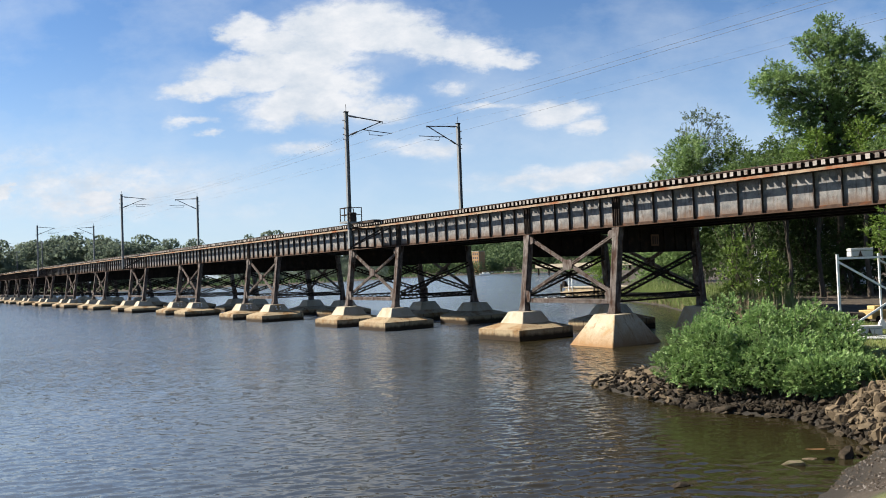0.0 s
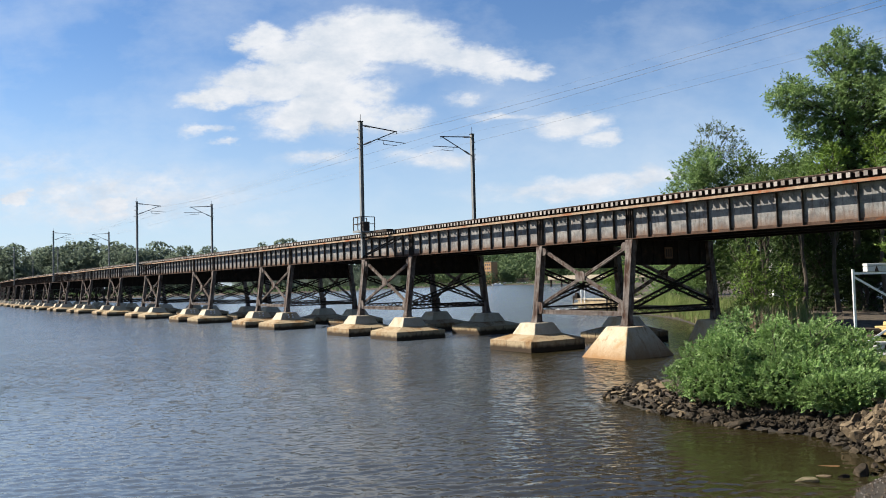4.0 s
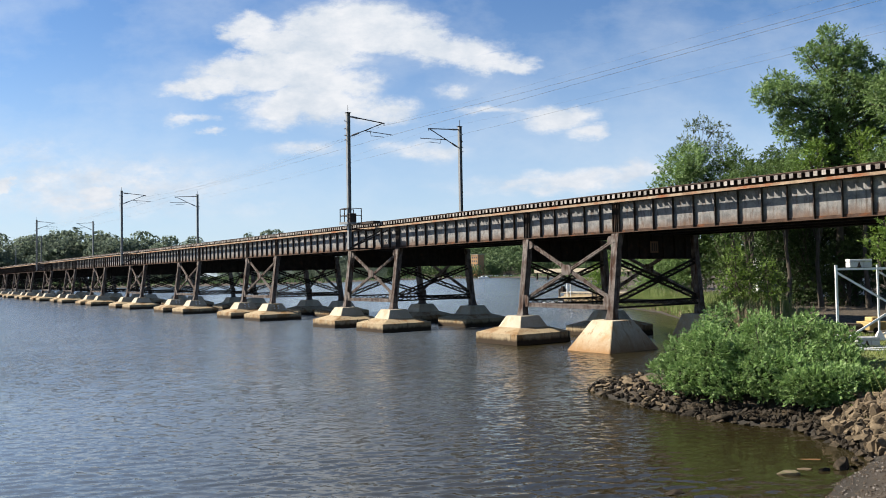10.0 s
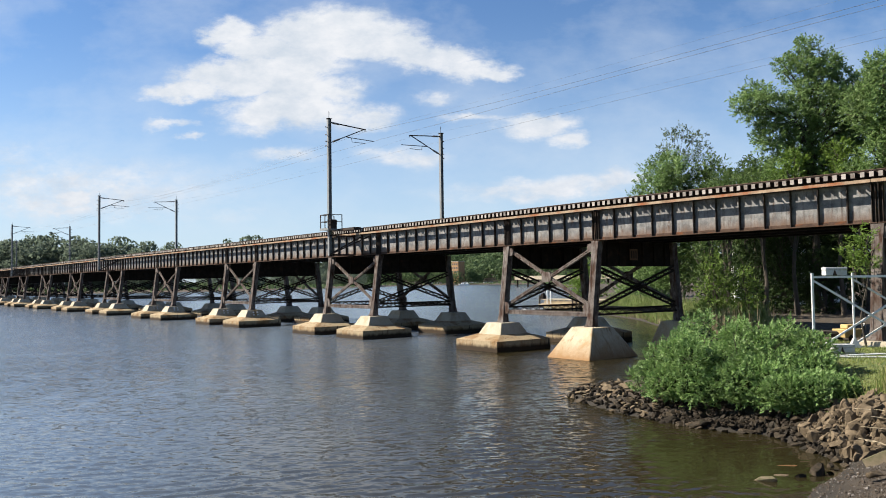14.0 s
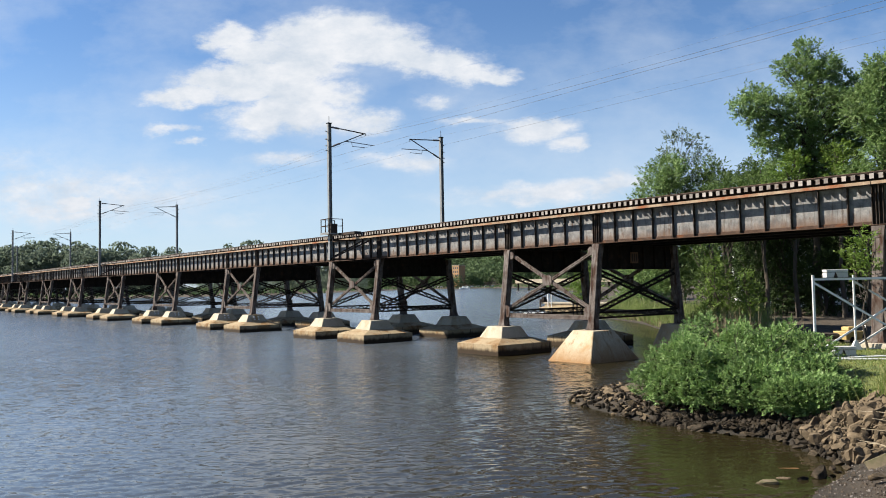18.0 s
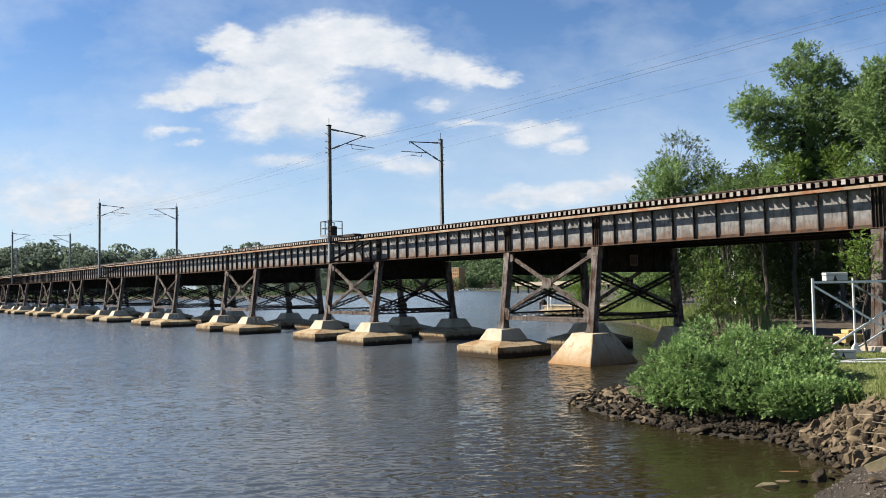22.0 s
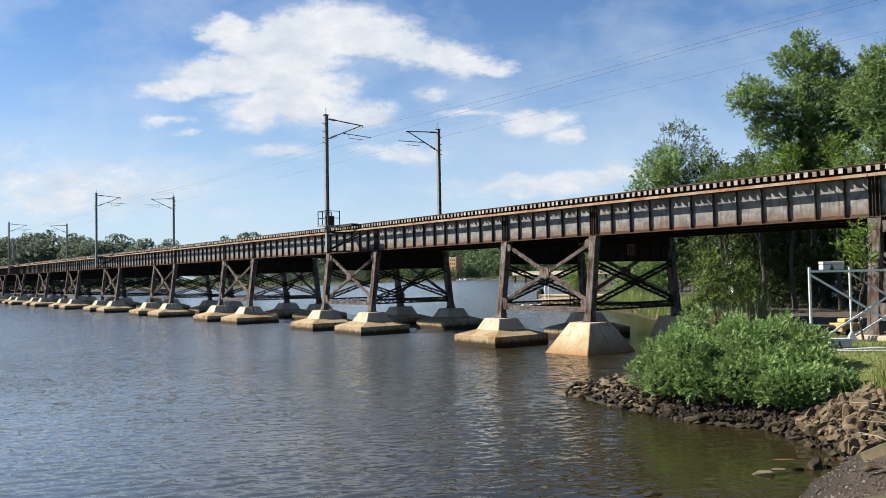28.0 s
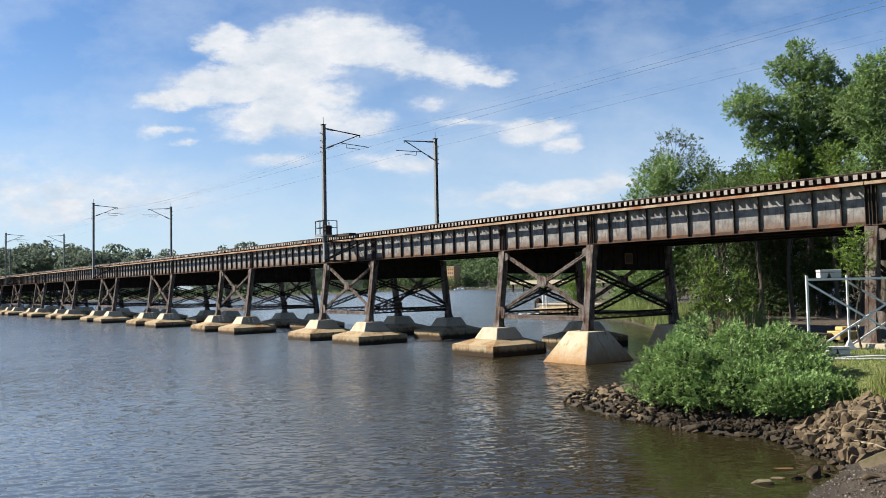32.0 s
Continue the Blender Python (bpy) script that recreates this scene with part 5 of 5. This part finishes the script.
for k in range(900):
    j = rr.randrange(len(edge_pts) - 1)
    (ax, ay), (bx, by) = edge_pts[j], edge_pts[j + 1]
    f = rr.random()
    x, y = ax + (bx - ax) * f + rr.uniform(-0.1, 1.4), ay + (by - ay) * f + rr.uniform(-0.3, 0.9)
    z = height(x, y)
    if z < -0.05:
        continue
    s = rr.uniform(0.08, 0.2)
    m = pose(x, y, z + 0.03, rr.uniform(0, 360), rr.uniform(0, 360), 0)
    pile.add([m @ (Vector(p) * s) for p in tmp[k % 3][1]], tmp[k % 3][2])
tagged(part("rubble", pile, WET_SHADE, bank), kind="stuff")
dry = Shape()
for k in range(520):
    x, y = rr.uniform(8.6, 10.5), rr.uniform(17.0, 19.6)
    z = height(x, y)
    s = 0.07 + 0.3 * rr.random() ** 2
    m = pose(x, y, z + rr.uniform(0.02, 0.2), rr.uniform(0, 360), rr.uniform(0, 360), 0)
    dry.add([m @ (Vector(p) * s) for p in tmp[k % 3][1]], tmp[k % 3][2])
tagged(part("rubble", dry, STONE, bank), kind="stuff")


def lone_rock(name, label, x, y, size, flat, turn, material, z=0.0):
    me = rock_mesh(int(x * 31 + y * 17), material)
    ob = tagged(new(name, me), label, "rock", "rocks in the shallows")
    ob.matrix_basis = pose(x, y, z, 4, -3, turn)
    ob.scale = (size, size * 0.6, size * flat)
    return ob


OCHRE = surface("ochre_stone", (0.091, 0.043, 0.010), (0.119, 0.062, 0.017), 4, rough=0.6)
lone_rock("rock", "flat grey-brown rock awash in the shallows", 6.25, 15.9, 0.30, 0.70, -20, MOSSY, 0.015)
lone_rock("rock", "flat ochre stone just under the water's surface", 7.1, 17.15, 0.44, 0.09, -14, OCHRE, -0.012)
lone_rock("rock", "dark lumpy rock at the beach edge", 7.5, 16.35, 0.42, 0.9, 40, WET_SHADE, 0.07)
lone_rock("rock", "small dark rock at the beach edge", 7.05, 16.15, 0.2, 0.6, 10, WET_SHADE, 0.02)
lone_rock("rock", "small dark rock at the beach edge", 7.95, 16.75, 0.24, 0.9, 70, WET_SHADE, 0.08)
lone_rock("rock", "dark rock breaking the surface", 3.75, 14.7, 0.42, 0.6, 30, WET_SHADE, 0.0)
lone_rock("rock", "pale broken stone on the gravel beach", 7.95, 14.9, 0.30, 0.9, 15, STONE, 0.36)
lone_rock("rock", "small flat rock awash in the shallows", 6.75, 16.3, 0.2, 0.3, 0, STONE, 0.01)
slab = tagged(part("concrete_slab", Shape().box(-0.33, 0.33, -0.05, 0.05, -0.13, 0.13), MOSSY, bevel=0.015), "tilted mossy broken concrete slab among the stones", "slab")
slab.matrix_basis = pose(8.80, 16.30, 0.30, 0, 0, -28) @ pose(0, 0, 0, -28, 0, 0) @ pose(0, 0, 0, 0, -29, 0)
pebbles = Shape()
rp = random.Random(12)
tmp = [(p.v, p.f) for p in (Shape().taper((-0.5, 0.5, -0.35, 0.35, -0.3), (-0.3, 0.35, -0.2, 0.25, 0.3)), Shape().taper((-0.4, 0.5, -0.4, 0.3, -0.3), (-0.35, 0.2, -0.25, 0.1, 0.25)))]
pale = Shape()
for k in range(5200):
    x, y = rp.uniform(6.2, 10.2), rp.uniform(12.6, 17.6)
    z = height(x, y)
    if z < 0.0:
        continue
    s = rp.uniform(0.012, 0.045) * (1 if rp.random() < 0.93 else 1.8)
    m = pose(x, y, z + s * 0.15, rp.uniform(-30, 30), rp.uniform(-30, 30), rp.uniform(0, 360))
    (pale if k % 7 == 0 else pebbles).add([m @ (Vector(p) * s) for p in tmp[k % 2][0]], tmp[k % 2][1])
tagged(part("gravel", pebbles, GRAVEL), "loose brown gravel on the small beach", "gravel", kind="stuff")
tagged(part("pebbles", pale, TIE_END), "pale pebbles and shell bits strewn over the gravel", "pebbles", kind="stuff")
# driftwood and dry sticks
STRAW = surface("dry_stick", (0.252, 0.202, 0.134), (0.325, 0.269, 0.190), 5, rough=0.9)
for x0, y0, z0, x1, y1, z1 in ((9.3, 17.6, 0.95, 10.3, 17.2, 0.72), (9.0, 17.5, 0.75, 10.0, 17.0, 0.6), (8.8, 17.2, 0.55, 9.3, 16.8, 0.42), (9.3, 18.3, 1.0, 10.1, 17.6, 0.95), (8.9, 17.1, 0.52, 9.25, 16.6, 0.45)):
    tagged(part("stick", Shape().tube([(x0, y0, z0), ((x0 + x1) / 2, (y0 + y1) / 2, (z0 + z1) / 2 + 0.05), (x1, y1, z1)], [0.010, 0.008, 0.005], 5), STRAW), "dry pale stick lying on the stones", "stick", "dry sticks")


# ---- on the bank: a stored steel gangway truss, boxes, pipes ----
truss = empty("gangway_truss", "galvanised steel gangway truss standing on the grassy bank", "steel truss")
TX, TZ0, TZ1, BAY = 12.58, 1.34, 4.02, 3.9


def truss_point(k, back, z):
    """k bays to the right along the truss, on its front or back side."""
    return Vector((TX + k * BAY * 0.985 + (2.72 if back else 0), 27.3 + (2.6 if back else 0) - k * BAY * 0.10, z))


for back in (False, True):
    for k in (0, 1, 2):
        w = 0.07 if not back else 0.06
        part("post", Shape().bar(truss_point(k, back, TZ0), truss_point(k, back, TZ1 + 0.14), w, w, (1, 0, 0)), GALV, truss)
        part("foot_plate", Shape().taper((-0.2, 0.2, -0.1, 0.1, 0), (-0.05, 0.05, -0.05, 0.05, 0.34)), GALV, truss).location = truss_point(k, back, TZ0)
    for z in (TZ0 + 0.03, TZ1):
        part("chord", Shape().bar(truss_point(0, back, z), truss_point(2, back, z), 0.06, 0.075), GALV, truss)
    for k in (0, 1):
        part("brace", Shape().bar(truss_point(k, back, TZ1 - 0.1), truss_point(k + 1, back, TZ0 + 0.1), 0.04, 0.065), GALV, truss)
        o = Vector((0, 0.09, 0))
        part("brace", Shape().bar(truss_point(k, back, TZ0 + 0.1) + o, truss_point(k + 1, back, TZ1 - 0.1) + o, 0.04, 0.065), GALV, truss)
for k in (0, 1, 2):
    for z in (TZ0 + 0.03, TZ1):
        part("cross_tube", Shape().bar(truss_point(k, False, z), truss_point(k, True, z), 0.06, 0.06, (1, 0, 0)), GALV, truss)

CRATE = surface("pale_block", (0.336, 0.340, 0.344), (0.400, 0.404, 0.408), 4, (0.224, 0.224, 0.224), 3, (0.56, 0.7), rough=0.7)


def make_crates(x, y, z, turn):
    box = empty("light_fixture_box", "pale grey twin box with seamed lids and dark bracket", "box", "pale boxes", m=pose(x, y, z, 0, 0, turn) @ Matrix.Scale(0.78, 4))
    for x0, x1, d in ((-0.46, 0.10, 0.0), (0.12, 0.46, 0.05)):
        part("body", Shape().box(x0, x1, -0.25 + d, 0.25 + d, 0.0, 0.23), CRATE, box, bevel=0.012)
        part("lid", Shape().box(x0 - 0.008, x1 + 0.008, -0.26 + d, 0.26 + d, 0.245, 0.36), CRATE, box, bevel=0.012)
    tri = Shape().add([(-0.17, -0.27, 0.0), (0.01, -0.27, 0.0), (-0.08, -0.262, 0.27), (-0.17, -0.252, 0.0), (0.01, -0.252, 0.0), (-0.08, -0.252, 0.27)],
                      [(0, 1, 2), (5, 4, 3), (0, 3, 4, 1), (1, 4, 5, 2), (2, 5, 3, 0)])
    part("bracket", tri, STIFF, box, "dark triangular bracket")


make_crates(13.38, 27.35, TZ1 + 0.05, -6)
make_crates(13.43, 27.1, TZ0 + 0.10, -6)
for y, z, r in ((26.75, 0.05, 0.03), (26.2, 0.05, 0.035)):
    tagged(part("ground_pipe", Shape().tube([(11.9 + k * 1.3, y - k * 0.1, height(11.9 + k * 1.3, y - k * 0.1) + z) for k in range(7)], r, 8), GALV), "long grey metal pipe lying on the grass", "pipe", "pipes on the grass")
YELLOW = surface("yellow_paint", (0.330, 0.235, 0.090), (0.400, 0.300, 0.130), 4, (0.300, 0.190, 0.070), 3, (0.55, 0.7), rough=0.7)
cart = empty("yellow_cart", "small faded yellow work cart beside the column", "cart", m=pose(16.6, 33.0, 1.32, 0, 0, 20))
part("tray", Shape().taper((-0.42, 0.42, -0.28, 0.28, 0.16), (-0.5, 0.5, -0.34, 0.34, 0.52)), YELLOW, cart, bevel=0.02)
part("engine", Shape().box(-0.2, 0.25, -0.2, 0.2, 0.52, 0.70), YELLOW, cart, bevel=0.03)
part("handle", Shape().tube([(0.45, -0.2, 0.4), (0.75, -0.2, 0.72), (0.75, 0.2, 0.72), (0.45, 0.2, 0.4)], 0.02, 6), GALV, cart)
for k in (-1, 1):
    part("wheel", Shape().tube([(-0.1, k * 0.36, 0.15), (-0.1, k * 0.28, 0.15)], 0.15, 12), DARK, cart)
tagged(part("log", Shape().tube([(14.6, 32.6, 1.62), (15.6, 32.9, 1.66), (16.8, 33.0, 1.60)], [0.12, 0.14, 0.11], 8), BARK), "weathered log lying in the shade", "log")

# bridge number board on the shore tower
board = empty("number_board", "small pale painted number board with three dark bars", "sign board", m=chord(*tower_ends(0)) @ pose(TOWER / 2 + 0.17, 2.72, 5.05))
part("plate", Shape().box(0, 0.03, -0.33, 0.33, 0, 0.62), GIRDER, board, bevel=0.006)
for k in (-1, 0, 1):
    part("bar", Shape().box(0.031, 0.036, k * 0.18 - 0.05, k * 0.18 + 0.05, 0.1, 0.52), STIFF, board)

# ---- dock and jetty behind the trestle ----
WOOD = surface("dock_timber", (0.272, 0.212, 0.128), (0.352, 0.284, 0.188), 2, (0.176, 0.128, 0.076), 2, (0.55, 0.7), (1, 1, 3), 0.85, 0.0, 0.4, 20, 0.15)
WHITE = surface("white_paint", (0.58, 0.59, 0.60), (0.66, 0.67, 0.68), 3, rough=0.5)
dock = empty("timber_dock", "sunlit timber dock with a plank bulkhead and round piles", "dock", m=pose(12.6, 104.0, 0, 0, 0, -42))
for k in range(34):
    part("plank", Shape().box(0.27 * k, 0.27 * k + 0.25, -0.08, 0.0, -0.5, 1.24 + 0.03 * (k % 3)), WOOD, dock)
part("deck", Shape().box(-0.6, 9.4, -0.2, 2.4, 1.32, 1.46), CONCRETE, dock, "pale bleached deck")
part("waler", Shape().box(-0.3, 9.2, -0.24, -0.1, 0.75, 0.95), WOOD, dock)
for x, h in ((-0.5, 1.9), (4.6, 1.7), (5.2, 1.6), (5.9, 1.7), (6.6, 1.5)):
    part("pile", Shape().tube([(x, -0.35, -1.0), (x + 0.02, -0.35, h)], [0.13, 0.11], 8), BARK, dock)
for x in (0.7, 1.25):
    part("post", Shape().tube([(x, -0.30, -1.0), (x, -0.30, 2.9)], 0.06, 8), WHITE, dock, "pale grey mooring post")
part("winch", Shape().box(-0.9, -0.3, 0.2, 1.2, 1.47, 1.8).taper((-0.85, -0.4, 0.4, 1.0, 1.8), (-0.8, -0.5, 0.5, 0.9, 2.2)), DARK, dock)
part("gangway", Shape().box(-0.2, 6.5, -1.0, -0.5, 0.75, 0.85), WOOD, dock)
pontoon = empty("floating_pontoon", "low white floating pontoon moored at the dock", "pontoon", m=pose(10.6, 98.0, 0, 0, 0, -4))
part("hull", Shape().taper((-1.4, 1.4, -0.5, 0.5, -0.1), (-1.55, 1.55, -0.6, 0.6, 0.34)), WHITE, pontoon, bevel=0.03)
part("top", Shape().box(-1.5, 1.5, -0.55, 0.55, 0.345, 0.40), WHITE, pontoon)
jetty = empty("concrete_jetty", "long pale concrete jetty on piles across the river", "jetty", m=pose(37.9, 450, 0, 0, 0, -45))
part("deck", Shape().box(0, 82, 0, 8, 3.9, 5.2), CONCRETE, jetty, bevel=0.03)
part("parapet", Shape().box(0, 82, 0, 0.4, 5.22, 6.0), CONCRETE, jetty)
for k in range(11):
    part("pile", Shape().tube([(1.0 + k * 7.6, 1.4, -1), (1.0 + k * 7.6, 1.4, 3.9)], 0.5, 8), DARK, jetty)

# ---- far shore ----
BRICK = surface("orange_brick", (0.288, 0.160, 0.076), (0.336, 0.200, 0.096), 0.5, rough=0.9)
GLASS = surface("dark_window", (0.048, 0.056, 0.072), (0.072, 0.080, 0.096), 1, rough=0.2)
house = empty("apartment_building", "orange-brown apartment building on the far shore", "building", m=pose(6.2, 705, height(6.2, 705) - 0.5, 0, 0, -35))
part("wall", Shape().box(-3.6, 3.6, 0, 10, 0, 20.0), BRICK, house)
part("roof", Shape().box(-3.9, 3.9, -0.3, 10.3, 20.0, 20.5), CONCRETE, house)
for fl in range(4):
    for k in range(3):
        part("window", Shape().box(-2.9 + k * 2.2, -1.7 + k * 2.2, -0.06, 0.0, 7.0 + fl * 3.3, 8.7 + fl * 3.3), GLASS, house)
for k, (x, y) in enumerate(((16, 692), (20, 691), (25, 690), (33, 688), (38, 687), (-8, 700), (-14, 701))):
    car = empty("parked_car", "pale parked car on the far shore", "car", "parked cars", m=pose(x, y, height(x, y), 0, 0, 4))
    part("body", Shape().taper((-2.1, 2.1, -0.9, 0.9, 0.35), (-2.2, 2.2, -0.9, 0.9, 0.95)), WHITE, car, bevel=0.05)
    part("cabin", Shape().taper((-1.2, 1.3, -0.8, 0.8, 0.95), (-0.8, 0.8, -0.7, 0.7, 1.5)), GLASS, car, bevel=0.04)
    for wx in (-1.35, 1.35):
        for wy in (-0.85, 0.85):
            part("wheel", Shape().tube([(wx, wy - 0.1, 0.33), (wx, wy + 0.1, 0.33)], 0.33, 10), DARK, car)
for x, y, turn in ((12, 672, 20), (15.5, 671, -10)):
    boat = empty("moored_boat", "small white moored boat by the far shore", "boat", "moored boats", m=pose(x, y, 0, 0, 0, turn))
    part("hull", Shape().taper((-2.6, 2.4, -0.7, 0.7, -0.2), (-3.2, 2.6, -1.0, 1.0, 1.1)), WHITE, boat, bevel=0.05)
    part("cabin", Shape().taper((-0.8, 1.2, -0.7, 0.7, 1.1), (-0.4, 1.1, -0.6, 0.6, 2.0)), WHITE, boat, bevel=0.04)
cottage = empty("white_house", "white clapboard house half hidden by the trees", "house", m=pose(34, 74, height(34, 74), 0, 0, 15))
part("wall", Shape().box(-4, 4, 0, 7, 0, 6), WHITE, cottage)
part("roof", Shape().add([(-4.4, -0.4, 5.9), (4.4, -0.4, 5.9), (4.4, 7.4, 5.9), (-4.4, 7.4, 5.9), (-4.4, 3.5, 8.6), (4.4, 3.5, 8.6)], [(0, 1, 5, 4), (2, 3, 4, 5), (1, 2, 5), (3, 0, 4), (3, 2, 1, 0)]), STIFF, cottage)
for k in (-2.4, 0, 2.4):
    part("window", Shape().box(k - 0.5, k + 0.5, -0.05, 0, 1.2, 2.7), GLASS, cottage)
    part("window", Shape().box(k - 0.5, k + 0.5, -0.05, 0, 3.9, 5.2), GLASS, cottage)


# ---- the track deck: ties and rails ----
deck = empty("track_deck", "open timber railway deck with weathered tie ends", "railway track")
def tie_mesh(y0, y1, name):
    sh = Shape().box(-0.085, 0.085, y0, y1, 0, 0.205)
    me = sh.mesh(name)
    for mat in (TIE, TIE_END):
        me.materials.append(mat)
    me.polygons[2].material_index = 1
    return sh, me


long_tie, long_me = tie_mesh(TIE_LAT[0], TIE_LAT[1], "tie")
TIE_STEP = 0.348
rest, n_tie = Shape(), 0
rnd = random.Random(4)
s = PITCH + SPAN - 0.3
while s > -(TOWERS - 1) * PITCH:
    x, y, a = line(s)
    n_tie += 1
    jut = rnd.uniform(-0.03, 0.02)
    m = pose(x, y, GT + 0.185, 0, 0, math.degrees(a) + rnd.uniform(-0.6, 0.6)) @ pose(0, jut, rnd.uniform(-0.006, 0.006))
    if -83 < s < 21:
        part("tie", long_me, TIE, deck).matrix_basis = m
    else:
        rest.add([m @ Vector(p) for p in long_tie.v], long_tie.f)
    m = pose(x, y, GT + 0.185, 0, 0, math.degrees(a))
    rest.add([m @ Vector((p[0], p[1] + 4.34, p[2])) for p in long_tie.v], long_tie.f)
    s -= TIE_STEP
rest_me = rest.mesh("far_timber")
for mat in (TIE, TIE_END):
    rest_me.materials.append(mat)
rest_me.polygons.foreach_set("material_index", [1 if k % 6 == 2 else 0 for k in range(len(rest_me.polygons))])
tagged(part("far_timber", rest_me, TIE, deck), kind="stuff")
for lat in (0.28, 1.72, 4.62, 6.06):
    pts = [on_line(s, lat) for s in np.arange(PITCH + SPAN, -(TOWERS - 1) * PITCH, -6.0)]
    sh = Shape()
    for p, q in zip(pts, pts[1:]):
        z = GT + 0.392
        for w, z0, z1 in ((0.14, 0, 0.02), (0.02, 0.02, 0.13), (0.07, 0.13, 0.17)):
            sh.bar(p + Vector((0, 0, z + (z0 + z1) / 2)), q + Vector((0, 0, z + (z0 + z1) / 2)), z1 - z0, w, (0, 0, 1))
    part("rail", sh, RAIL, deck)


def motions():
    """The ripples drift with the wind."""
    walk(water, [(0.0, pose(0, 0, 0)), (16.0, pose(-1.3, -0.9, 0)), (32.0, pose(-2.6, -1.8, 0))])


motions()
